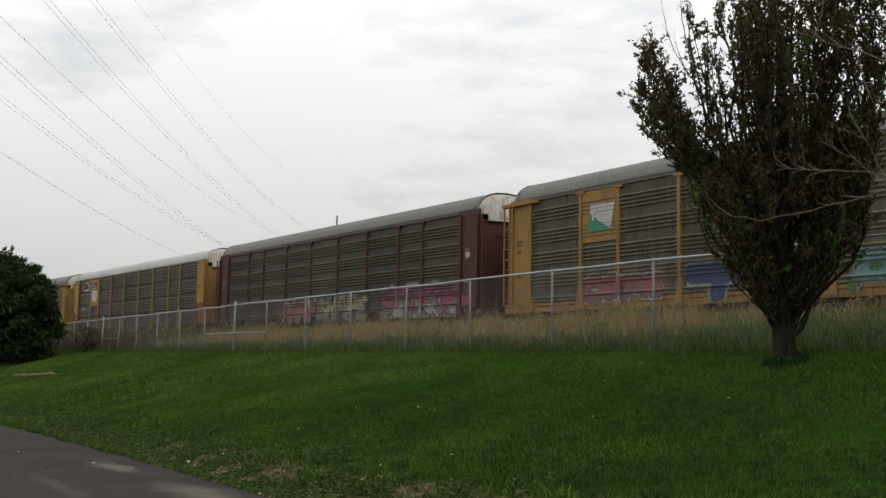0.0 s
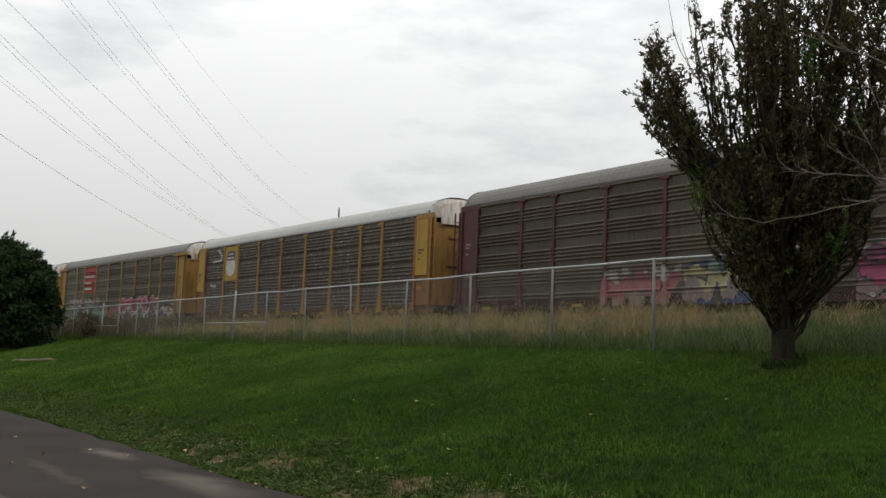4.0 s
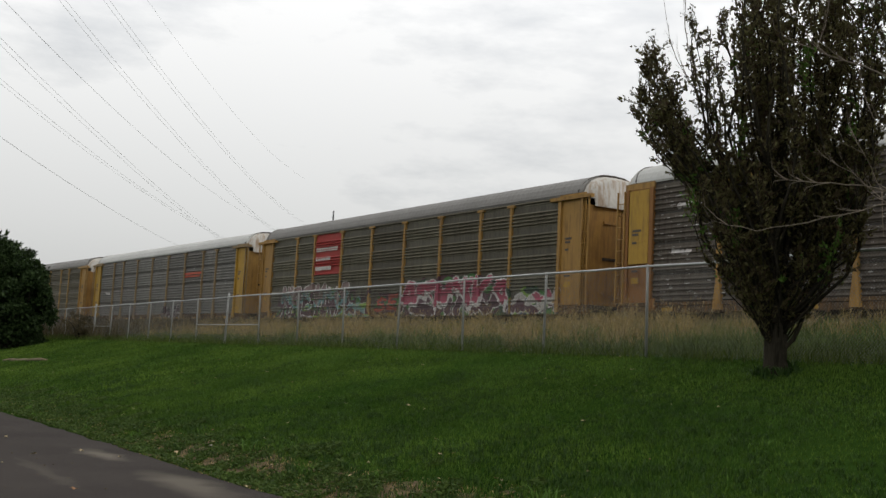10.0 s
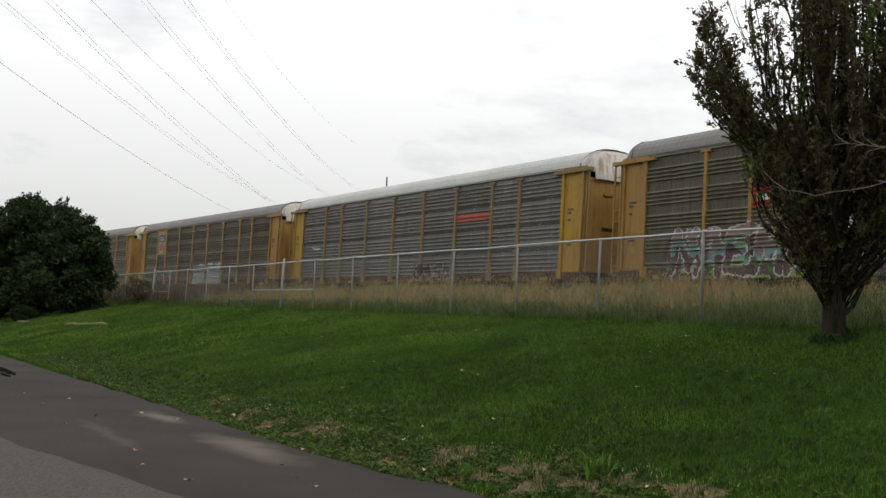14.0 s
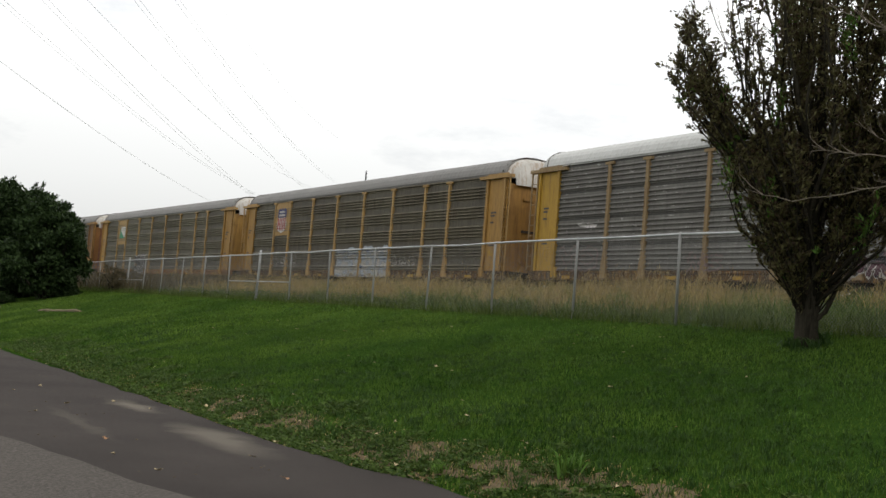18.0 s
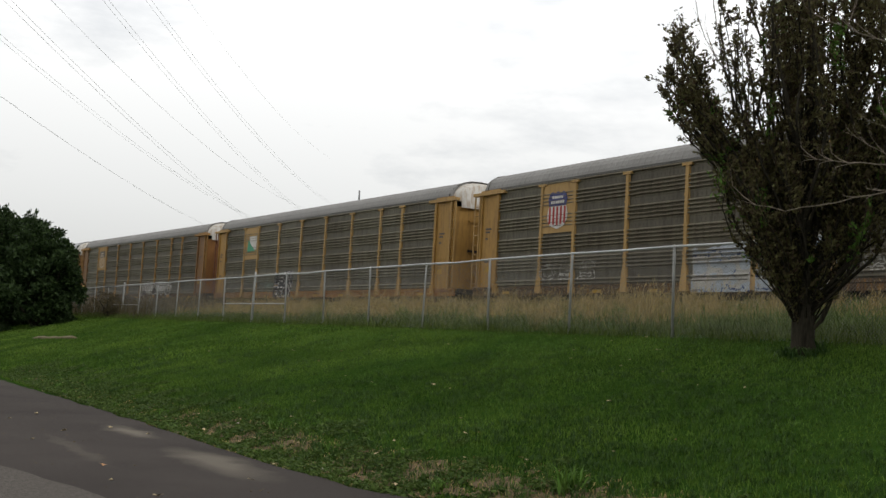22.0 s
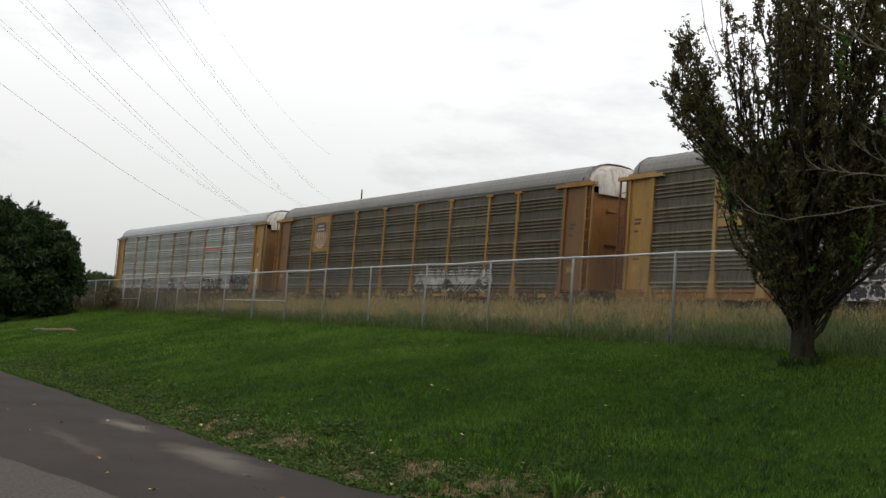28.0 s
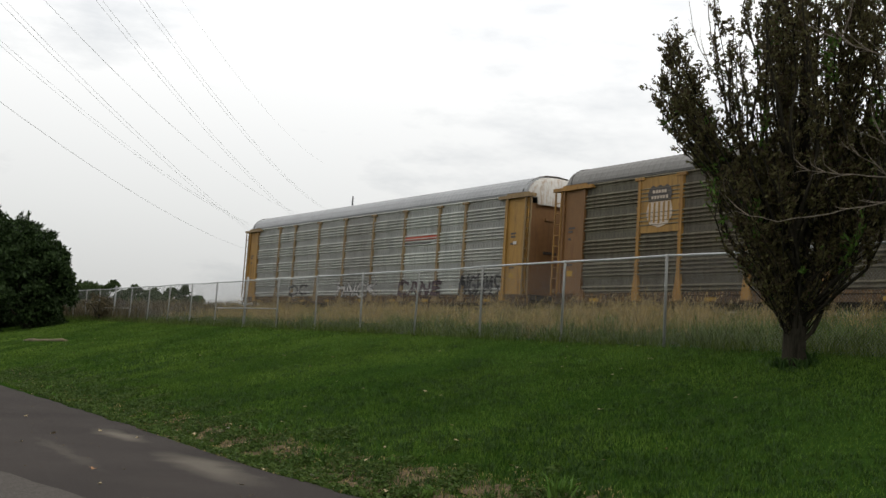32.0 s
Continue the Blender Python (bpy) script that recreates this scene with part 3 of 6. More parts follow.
box(bm, BODY_A - CAR / 2, BODY_B - CAR / 2, -HALF - 0.05, -HALF + 0.10, 0.885, 0.990)
box(bm, BODY_A - CAR / 2, BODY_B - CAR / 2, -HALF - 0.02, -HALF + 0.08, 0.66, 0.862)
for k in range(11):
    box(bm, -12.9 + k * 2.58 - 0.06, -12.9 + k * 2.58 + 0.06, -HALF - 0.04, -HALF + 0.02, 0.60, 0.87)
ME_SILL = baked("side_sill", bm, 0.008)
bm = bmesh.new()
box(bm, BODY_A - CAR / 2, BODY_B - CAR / 2, -1.38, 1.38, 0.80, 0.98)
box(bm, -CAR / 2 + 0.75, CAR / 2 - 0.75, -0.40, 0.40, 0.50, 0.80)
for k in range(9):
    box(bm, -8 + k * 2 - 0.05, -8 + k * 2 + 0.05, -1.35, 1.35, 0.62, 0.80)
for s in (-1, 1):
    box(bm, s * 3.2 - 0.8, s * 3.2 + 0.8, -1.2, -0.6, 0.36, 0.78)
# side equipment boxes, added to block the bright sky under the car
for k in range(26):
    x = -12.4 + k * 0.98
    if abs(abs(x) - 10) > 1.6:
        box(bm, x - 0.22, x + 0.22, -1.30, -1.18, 0.30 + 0.10 * math.sin(k * 2.3), 0.80)
ME_DECK = baked("underframe", bm)
bm = bmesh.new()
box(bm, -0.75, 0.0, -0.12, 0.12, 0.72, 0.98)
box(bm, 0.0, 0.14, -0.20, 0.16, 0.70, 1.0)
ME_COUPLER = baked("coupler", bm, 0.02)
bm = bmesh.new()
box(bm, END_A - CAR / 2, END_B - CAR / 2, -HALF - 0.020, -HALF + 0.06, 4.955, 5.012)
ME_CHORD = baked("top_chord", bm, 0.008)
bm = bmesh.new()
box(bm, -0.02, BODY_B - END_B - 0.30, -0.045, 0.03, 4.79, 5.0)
ME_FILL = baked("lintel", bm, 0.006)
bm = bmesh.new()
box(bm, -0.44, BODY_B - END_B + 0.10, -0.17, 0.02, 4.78, 4.905)
ME_HEADER = baked("header_beam", bm, 0.012)


# strokes of fat sprayed letters in a unit square
GLYPHS = {
    "S": [[(0.95, 0.9), (0.5, 1.0), (0.1, 0.8), (0.2, 0.55), (0.8, 0.45), (0.9, 0.2), (0.5, 0.0), (0.05, 0.1)]],
    "I": [[(0.1, 1.0), (0.9, 1.0)], [(0.5, 1.0), (0.5, 0.0)], [(0.2, 0.0), (0.8, 0.0)]],
    "T": [[(0.0, 0.95), (1.0, 1.0)], [(0.5, 1.0), (0.45, 0.0)]],
    "K": [[(0.15, 1.0), (0.1, 0.0)], [(0.95, 1.0), (0.2, 0.5), (1.0, 0.0)]],
    "O": [[(0.5, 1.0), (0.08, 0.75), (0.05, 0.25), (0.5, 0.0), (0.95, 0.25), (0.92, 0.75), (0.5, 1.0)]],
    "C": [[(0.95, 0.85), (0.5, 1.0), (0.08, 0.75), (0.05, 0.25), (0.5, 0.0), (0.95, 0.12)]],
    "E": [[(0.9, 1.0), (0.1, 0.9), (0.08, 0.1), (0.95, 0.0)], [(0.1, 0.5), (0.75, 0.52)]],
    "H": [[(0.1, 1.0), (0.1, 0.0)], [(0.9, 1.0), (0.9, 0.0)], [(0.1, 0.5), (0.9, 0.55)]],
    "P": [[(0.12, 0.0), (0.1, 0.95), (0.85, 0.95), (0.9, 0.55), (0.15, 0.45)]],
    "N": [[(0.05, 0.0), (0.12, 1.0), (0.85, 0.05), (0.95, 1.0)]],
    "A": [[(0.0, 0.0), (0.35, 1.0), (0.65, 1.0), (1.0, 0.0)], [(0.15, 0.4), (0.85, 0.4)]],
    "Y": [[(0.0, 1.0), (0.5, 0.5), (1.0, 1.0)], [(0.5, 0.5), (0.35, 0.0)]],
    "M": [[(0.0, 0.0), (0.15, 1.0), (0.5, 0.35), (0.85, 1.0), (1.0, 0.0)]],
    "G": [[(0.95, 0.85), (0.5, 1.0), (0.08, 0.75), (0.05, 0.25), (0.5, 0.0), (0.95, 0.2), (0.95, 0.5), (0.55, 0.5)]],
    "J": [[(0.55, 1.0), (0.95, 0.5), (0.85, 0.2), (0.0, 0.15)]],
    "-": [[(0.0, 0.6), (1.0, 0.4)]],
    "Q": [[(0.1, 0.1), (0.3, 0.8), (0.5, 0.95), (0.7, 0.8), (0.9, 0.1)], [(0.5, 0.9), (0.5, 0.1)]],
}


def stroke_field(xx, zz, strokes):
    """Distance from each point to the nearest of some thick strokes."""
    best = np.full(xx.shape, 9.0)
    for x0, z0, x1, z1, r in strokes:
        dx, dz = x1 - x0, z1 - z0
        t = np.clip(((xx - x0) * dx + (zz - z0) * dz) / (dx * dx + dz * dz + 1e-9), 0, 1)
        best = np.minimum(best, np.hypot(xx - x0 - t * dx, zz - z0 - t * dz) - r)
    return best


def graffiti(car, v0, v1, z0, z1, fills, line, halo, seed, letters=5, thick=0.13, edge=0.08, wild=0, cloud=None, label="", lean=0.15, step=0.03, bands=False, ends=0.25, word=""):
    """Sprayed letter-like shapes that follow the ribs and posts of a car's side; fills may be empty for a bare outline."""
    rng = np.random.default_rng(seed)
    z0 = max(z0, 0.67)
    letters = len(word) or letters
    nx, nz = int((v1 - v0) / step), int((z1 - z0) / step)
    gx, gz = np.linspace(v0, v1, nx + 1), np.linspace(z0, z1, nz + 1)
    cx, cz = np.meshgrid((gx[:-1] + gx[1:]) / 2, (gz[:-1] + gz[1:]) / 2)
    w, h = (v1 - v0) / letters, z1 - z0
    strokes = []
    for i in range(letters):
        m = v0 + w * (i + 0.5) - lean * h * 0.5
        lo, hi = z0 + thick * 0.8 + rng.uniform(0, 0.10) * h, z1 - thick - edge - rng.uniform(0, 0.20) * h
        px = lambda k: m + w * k + rng.uniform(-0.05, 0.05) * w
        kind = rng.integers(0, 9)
        mid = (lo + hi) / 2 + rng.uniform(-0.1, 0.1) * h
        if kind == 0:
            seq = [(px(-.3), hi), (px(.3), hi), (px(.32), mid), (px(-.3), mid), (px(-.3), lo), (px(.34), lo)]
        elif kind == 1:
            seq = [(px(-.32), lo), (px(-.1), hi), (px(.2), hi), (px(.34), lo), (px(.2), mid), (px(-.2), mid)]
        elif kind == 2:
            seq = [(px(-.3), lo), (px(-.3), hi), (px(.3), hi - .1 * h), (px(-.2), mid), (px(.34), lo)]
        elif kind == 3:
            seq = [(px(.32), hi), (px(-.25), hi), (px(-.34), mid), (px(.25), mid), (px(.34), lo), (px(-.32), lo)]
        else:
            seq = [(px(-.34), hi), (px(.34), hi), (px(0), hi), (px(0), lo)]
        pairs = list(zip(seq, seq[1:]))
        if kind == 5:
            seq = [(m + w * 0.32 * math.cos(k * 0.785), (lo + hi) / 2 + (hi - lo) * 0.5 * math.sin(k * 0.785)) for k in range(9)]
            pairs = list(zip(seq, seq[1:]))
        elif kind == 6:
            pairs = [((m - .28 * w, lo), (m - .28 * w, hi)), ((m - .28 * w, hi), (m + .32 * w, hi)), ((m - .28 * w, mid), (m + .2 * w, mid)), ((m - .28 * w, lo), (m + .34 * w, lo))]
        elif kind == 7:
            pairs = [((m - .28 * w, lo), (m - .28 * w, hi)), ((m + .34 * w, hi), (m - .2 * w, mid)), ((m - .2 * w, mid), (m + .36 * w, lo))]
        elif kind == 8:
            pairs = [((m - .32 * w, lo), (m - .30 * w, hi)), ((m - .30 * w, hi), (m + .28 * w, lo)), ((m + .28 * w, lo), (m + .32 * w, hi))]
        if word:
            pairs = [((m + (xa - 0.5) * 0.82 * w, lo + za * (hi - lo)), (m + (xb - 0.5) * 0.82 * w, lo + zb * (hi - lo))) for run in GLYPHS[word[i]] for (xa, za), (xb, zb) in zip(run, run[1:])]
        for _ in range(wild):
            pairs.append(((m + rng.uniform(-.6, .6) * w, rng.uniform(lo, hi)), (m + rng.uniform(-.6, .6) * w, rng.uniform(lo, hi))))
        for (xa, za), (xb, zb) in pairs:
            strokes.append((xa + lean * (za - z0), za, xb + lean * (zb - z0), zb, thick * rng.uniform(0.75, 1.2)))
    jitter = 0.015 * np.sin(cx * 31 + seed) + 0.015 * np.cos(cz * 37 + cx * 11)
    dist = stroke_field(cx, cz, strokes) + jitter
    idx = np.full(cx.shape, -1)
    clouds = list(cloud) if isinstance(cloud, (list, tuple)) else [cloud or line]
    if cloud is not None:
        arch = 1 - np.abs((cx - (v0 + v1) / 2) / ((v1 - v0) / 2)) ** 3
        top = z0 + h * (ends + (0.97 - ends) * arch) + 0.10 * np.sin(cx * 3.3 + seed) + 0.06 * np.sin(cx * 9.1)
        cells = np.sin(cx * 2.3 + seed) + np.sin(cz * 9.0 + cx * 1.3 + seed) + 0.6 * np.sin(cx * 6.1 - cz * 4.3)
        back = np.clip(((cells + 2.6) / 5.2 * len(clouds)).astype(int), 0, len(clouds) - 1)
        idx = np.where(cz < top, len(fills) + 2 + back, idx)
    if halo is not None:
        idx[dist < edge] = len(fills) + 1
    idx[dist < 0.035] = len(fills)
    if fills:
        cells = np.sin(cx * 3.1 + seed * 1.7) + np.sin(cz * 8.7 + cx * 2.9 + seed) + 0.8 * np.sin(cx * 7.1 - cz * 6.7)
        pick = np.clip(((cells + 2.8) / 5.6 * len(fills)).astype(int), 0, len(fills) - 1)
        if bands:
            lift = (cz - z0) / h + 0.16 * np.sin(cx * 2.7 + seed) + 0.08 * np.sin(cx * 8.3 + cz * 5)
            pick = np.clip((lift * len(fills)).astype(int), 0, len(fills) - 1)
        idx = np.where(dist < 0, pick, idx)
    else:
        idx[dist < 0] = -1
    worn = np.sin(cx * 41.0 + seed) * np.sin(cz * 53.0 + cx * 17) + np.sin(cx * 13.7) * np.cos(cz * 19.1)
    idx[worn > 1.45] = -1
    vx, vz = np.meshgrid(gx, gz)
    prof = PROFILES[SPECS[CARS.index(car)]["sides"]]
    depth = np.interp(vz, [p[0] for p in prof], [max(p[1], 0) for p in prof])
    depth = np.where(vz < 1.03, 0.066, depth)
    half = np.interp(vz, (0.72, 1.02, 1.67), (0.19, 0.165, 0.08))
    for v in BAYS[1:-1]:
        depth = np.where(np.abs(vx - v) < half + 0.01, 0.104, depth)
    lift = 0.005 + 0.004 * sum(k.name.startswith("graffiti") for k in car.children)
    verts = np.stack([vx - CAR / 2, -HALF - depth - lift, vz], -1).reshape(-1, 3)
    faces, mi = [], []
    for j in range(nz):
        for i in range(nx):
            if idx[j, i] >= 0:
                b = j * (nx + 1) + i
                faces.append((b, b + 1, b + nx + 2, b + nx + 1))
                mi.append(int(idx[j, i]))
    ob = new("graffiti", mesh_from("graffiti", verts, faces, [*fills, line, halo or line, *clouds], mi))
    ob.parent = car
    return tagged(ob, label)


def painted_patch(name, car, v0, v1, z0, z1, mat, label=""):
    """Paint that follows the ribs of one side panel."""
    prof = [(z, d) for z, d in PROFILES[SPECS[CARS.index(car)]["sides"]] if z0 < z < z1]
    verts = [(v - CAR / 2, -HALF - d - 0.004, z) for z, d in prof for v in (v0, v1)]
    ob = new(name, mesh_from(name, verts, [(2 * i, 2 * i + 1, 2 * i + 3, 2 * i + 2) for i in range(len(prof) - 1)], (mat,)))
    ob.parent = car
    return tagged(ob, label)


def word_row(parent, v, z, h, count, mat, y, seed, step=0.135, tall_first=True):
    """A row of uneven upright bars that stands in for a painted word."""
    rng = random.Random(seed)
    for k in range(count):
        w = step * rng.uniform(0.64, 0.84)
        hh = h * (1.22 if k == 0 and tall_first else 1.0)
        x = v + k * step
        pts = rect(x, x + w, z, z + hh)
        flat_shape("bar", parent, pts, y, mat, 0.008)


def flat_shape(name, parent, pts, y, mat, thick=0.012, label=""):
    """A thin painted plate from an outline of (v, z) on the near side."""
    bm = bmesh.new()
    f = bm.faces.new([bm.verts.new((v - CAR / 2, y, z)) for v, z in pts])
    ext = bmesh.ops.extrude_face_region(bm, geom=[f])
    for g in ext["geom"]:
        if isinstance(g, bmesh.types.BMVert):
            g.co.y += thick
    return part(name, bm, mat, parent, label)


def rect(v0, v1, z0, z1):
    return [(v0, z0), (v1, z0), (v1, z1), (v0, z1)]


def shield(cv, cz, w, h, part_of="all"):
    """The outline of a heraldic shield, or of its upper or lower field."""
    top = [(-0.40, 0.44), (-0.28, 0.50), (-0.14, 0.455), (0, 0.50), (0.14, 0.455), (0.28, 0.50), (0.40, 0.44)]
    right = [(0.47, 0.30), (0.42, 0.12)]
    low = [(0.50, -0.10), (0.48, -0.26), (0.34, -0.42), (0.0, -0.50), (-0.34, -0.42), (-0.48, -0.26), (-0.50, -0.10)]
    left = [(-0.42, 0.12), (-0.47, 0.30)]
    pts = {"all": top + right + low + left, "upper": top + right + left, "lower": [(-0.42, 0.105), (0.42, 0.105)] + low}[part_of]
    return [(cv + x * w, cz + z * h) for x, z in pts]


def autorack(spec):
    """One enclosed car: ribbed side panels between posts, arched roof, end doors, ladders, trucks."""
    root = empty("autorack_car", Matrix.Identity(4))
    tagged(root, spec["label"], "railway car", "cars of the freight train")
    pm, fm, rm = spec["panel"], spec["trim"], spec["roof"]
    put("underframe", ME_DECK, M_UNDER, root)
    back = pose(0, 0, 0, 0, 0, 180)
    for side in (Matrix.Identity(4), back):
        put("side_sill", ME_SILL, spec["sill"], root, side)
        put("top_chord", ME_CHORD, rm, root, side)
        for i in range(9):
            c = (BAYS[i] + BAYS[i + 1]) / 2 - CAR / 2
            put("side_panel", ME_PANELS[spec["sides"]][1 if i in (1, 7) else 0], pm, root, side @ pose(c, -HALF, 0))
        for v in BAYS[1:-1]:
            put("post", ME_POST, fm, root, side @ pose(v - CAR / 2, -HALF, 0))
        for flip in (False, True):
            base = side @ pose((END_B if not flip else END_A) - CAR / 2, -HALF, 0) @ (Matrix.Diagonal((-1, 1, 1, 1)) if flip else Matrix.Identity(4))
            put("end_panel", ME_ENDP, spec["door"], root, base)
            if "plate" in spec:
                put("door_plate", ME_PLATE, spec["plate"], root, base)
            put("lintel", ME_FILL, fm, root, base)
            if spec.get("header", True):
                put("header_beam", ME_HEADER, fm, root, base)
            lm = spec.get("stile", fm) if flip else fm
            for x in (1.28, 1.62):
                put("ladder_rail", ME_RAIL, lm, root, base @ pose(x, 0, 0))
            for k in range(9):
                put("rung", ME_RUNG, lm, root, base @ pose(1.28, 0, 1.15 + k * 0.40))
    put("roof", ME_ROOF, rm, root)
    for turn in (Matrix.Identity(4), back):
        put("end_cap", ME_CAP, spec["cap"], root, turn @ pose(BODY_B - 0.50 - CAR / 2, 0, 0))
        put("roof_joint", ME_JOINT, M_UNDER, root, turn @ pose(BODY_B - 0.50 - CAR / 2, 0, 0))
        for leaf, sgn in ((ME_DOOR_L, -1), (ME_DOOR_R, 1)):
            door = put("end_door", leaf, spec["enddoor"], root, turn @ pose(BODY_B - 0.38 - CAR / 2, 0, 0))
            for z in (1.35, 2.6, 3.9):
                put("hinge_bar", ME_BAR, M_UNDER if z == 2.6 else spec["enddoor"], door, pose(0, sgn * 0.55, z))
        put("coupler", ME_COUPLER, M_UNDER, root, turn @ pose(CAR / 2 - 0.12, 0, 0))
        truck = put("truck", ME_TRUCK, M_UNDER, root, turn @ pose(CAR / 2 - 4.3, 0, 0))
        for x in (-0.89, 0.89):
            spec.setdefault("wheels", []).append((put("wheelset", ME_WHEELS, M_STEEL, truck, pose(x, 0, 0.42)), x, 1 if turn is not back else -1))
    return root


# ---- paints of the cars ----
def panel_paint(name, c, streak=0.6, dirt=(0.035, 0.028, 0.02), metal=0.1, seep=0.3, sheets=5, scuff=0.0):
    """Weathered sheet metal with rows of small dark perforations on the flat bands and optional pale scuffs."""
    m = material(name, tuple(v * 0.66 for v in c), tuple(v * 1.22 for v in c), 14, 1.1, 0.6, metal, 0.05, (1, 1, 0.6), 0.8, streak, dirt, seep)
    n, l = m.node_tree.nodes, m.node_tree.links
    b = n["Principled BSDF"]
    out = b.inputs["Base Color"].links[0].from_socket
    info, tone, mt = n.new("ShaderNodeObjectInfo"), n.new("ShaderNodeValToRGB"), n.new("ShaderNodeMix")
    tone.color_ramp.elements[0].color, tone.color_ramp.elements[1].color = (0.80, 0.76, 0.72, 1), (1.14, 1.14, 1.10, 1)
    mt.data_type, mt.blend_type = "RGBA", "MULTIPLY"
    mt.inputs["Factor"].default_value = 1.0
    l.new(info.outputs["Random"], tone.inputs["Fac"])
    l.new(out, mt.inputs["A"])
    l.new(tone.outputs["Color"], mt.inputs["B"])
    out = mt.outputs["Result"]
    co, sep = n.new("ShaderNodeTexCoord"), n.new("ShaderNodeSeparateXYZ")
    l.new(co.outputs["Object"], sep.inputs[0])

    def calc(op, a, k, clamp=False):
        q = n.new("ShaderNodeMath")
        q.operation, q.use_clamp = op, clamp
        for i, s in enumerate((a, k)):
            if isinstance(s, (int, float)):
                q.inputs[i].default_value = s
            else:
                l.new(s, q.inputs[i])
        return q.outputs[0]
    start, h = (0.68, 0.82) if sheets == 5 else (0.92, 1.0)
    zf = calc("FRACT", calc("DIVIDE", calc("SUBTRACT", sep.outputs["Z"], start), h), 0)
    band = calc("MULTIPLY", calc("GREATER_THAN", zf, 0.76), calc("LESS_THAN", zf, 0.90))
    hole = calc("GREATER_THAN", calc("FRACT", calc("MULTIPLY", sep.outputs["X"], 5.2), 0), 0.62)
    mx = n.new("ShaderNodeMix")
    mx.data_type = "RGBA"
    # flat bands darkened in colour to imitate the contrast of sky-lit ribs; joints dark
    l.new(calc("ADD", calc("MULTIPLY", calc("GREATER_THAN", zf, 0.70 if sheets == 5 else 0.95), 0.38 if sheets == 5 else 0.8), calc("MULTIPLY", calc("MULTIPLY", band, hole), 0.17 if sheets == 5 else 0.0)), mx.inputs["Factor"])
    l.new(out, mx.inputs["A"])
    mx.inputs["B"].default_value = (0.012, 0.010, 0.009, 1)
    out = mx.outputs["Result"]
    if scuff:
        mp, ns, comb, add = n.new("ShaderNodeMapping"), n.new("ShaderNodeTexNoise"), n.new("ShaderNodeCombineXYZ"), n.new("ShaderNodeVectorMath")
        l.new(calc("MULTIPLY", info.outputs["Random"], 41.0), comb.inputs["X"])
        l.new(calc("MULTIPLY", info.outputs["Random"], 23.0), comb.inputs["Z"])
        l.new(co.outputs["Object"], add.inputs[0])
        l.new(comb.outputs[0], add.inputs[1])
        mp.inputs["Scale"].default_value = (2.6, 1.0, 16.0)
        ns.inputs["Scale"].default_value, ns.inputs["Detail"].default_value = 1.0, 3
        l.new(add.outputs[0], mp.inputs["Vector"])
        l.new(mp.outputs["Vector"], ns.inputs["Vector"])
        m2 = n.new("ShaderNodeMix")
        m2.data_type = "RGBA"
        l.new(calc("MULTIPLY", calc("GREATER_THAN", ns.outputs["Fac"], 0.655), scuff), m2.inputs["Factor"])
        l.new(out, m2.inputs["A"])
        m2.inputs["B"].default_value = (0.42, 0.41, 0.39, 1)
        out = m2.outputs["Result"]
    l.new(out, b.inputs["Base Color"])
    return m


def frame_paint(name, c, streak=0.55, dirt=(0.12, 0.055, 0.02), seep=0.2):
    return material(name, tuple(v * 0.8 for v in c), tuple(v * 1.12 for v in c), 10, 0.9, 0.6, 0, 0.03, (1, 1, 0.5), 0.7, streak, dirt, seep)


YELLOW, YELLOW_PALE, YELLOW_RUST = (0.30, 0.170, 0.040), (0.33, 0.205, 0.070), (0.17, 0.085, 0.028)
F_YELLOW, F_PALE, F_RUST = frame_paint("yellow_paint", YELLOW, 0.65, (0.12, 0.06, 0.02), 0.35), frame_paint("faded_yellow_paint", YELLOW_PALE), frame_paint("rusty_yellow_paint", YELLOW_RUST, 0.8)
F_LEMON = frame_paint("bright_yellow_paint", (0.36, 0.215, 0.026), 0.65, (0.13, 0.075, 0.022), 0.35)
F_BROWN = frame_paint("maroon_paint", (0.075, 0.024, 0.018), 0.5, (0.03, 0.015, 0.01))
P_GREY = panel_paint("grimy_panel", (0.150, 0.138, 0.098), 0.75, (0.062, 0.046, 0.030), 0.1, 0.5)
P_BROWN = panel_paint("brown_grimy_panel", (0.112, 0.096, 0.070), 0.6, (0.05, 0.03, 0.018))
P_DARK = panel_paint("dark_grimy_panel", (0.086, 0.074, 0.059), 0.85, (0.036, 0.022, 0.016), 0.1, 0.55, 6, 0.9)
P_MOSS = panel_paint("mossy_brown_panel", (0.138, 0.126, 0.088), 0.6, (0.052, 0.037, 0.023), 0.1, 0.6)
P_OLIVE = panel_paint("weathered_panel", (0.136, 0.128, 0.092), 0.7, (0.058, 0.048, 0.034), 0.1, 0.45)
P_SILVER = panel_paint("dull_silver_panel", (0.135, 0.132, 0.122), 0.5, (0.05, 0.047, 0.042), 0.1, 0.3, 6, 0.6)
P_BRIGHT = panel_paint("bright_galvanised_panel", (0.43, 0.445, 0.425), 0.6, (0.15, 0.145, 0.125), 0.15, 0.25, 5)
R_GREY = material("grey_roof", (0.135, 0.130, 0.120), (0.205, 0.198, 0.185), 9, 0.7, 0.6, 0.2, 0.05, (1, 1, 1), 0.8, 0.4, (0.12, 0.11, 0.10), 0.2)
R_WHITE = material("white_roof", (0.36, 0.36, 0.34), (0.50, 0.50, 0.48), 9, 0.7, 0.6, 0.05, 0.05, (1, 1, 1), 0.8, 0.3, (0.25, 0.23, 0.2), 0.1)
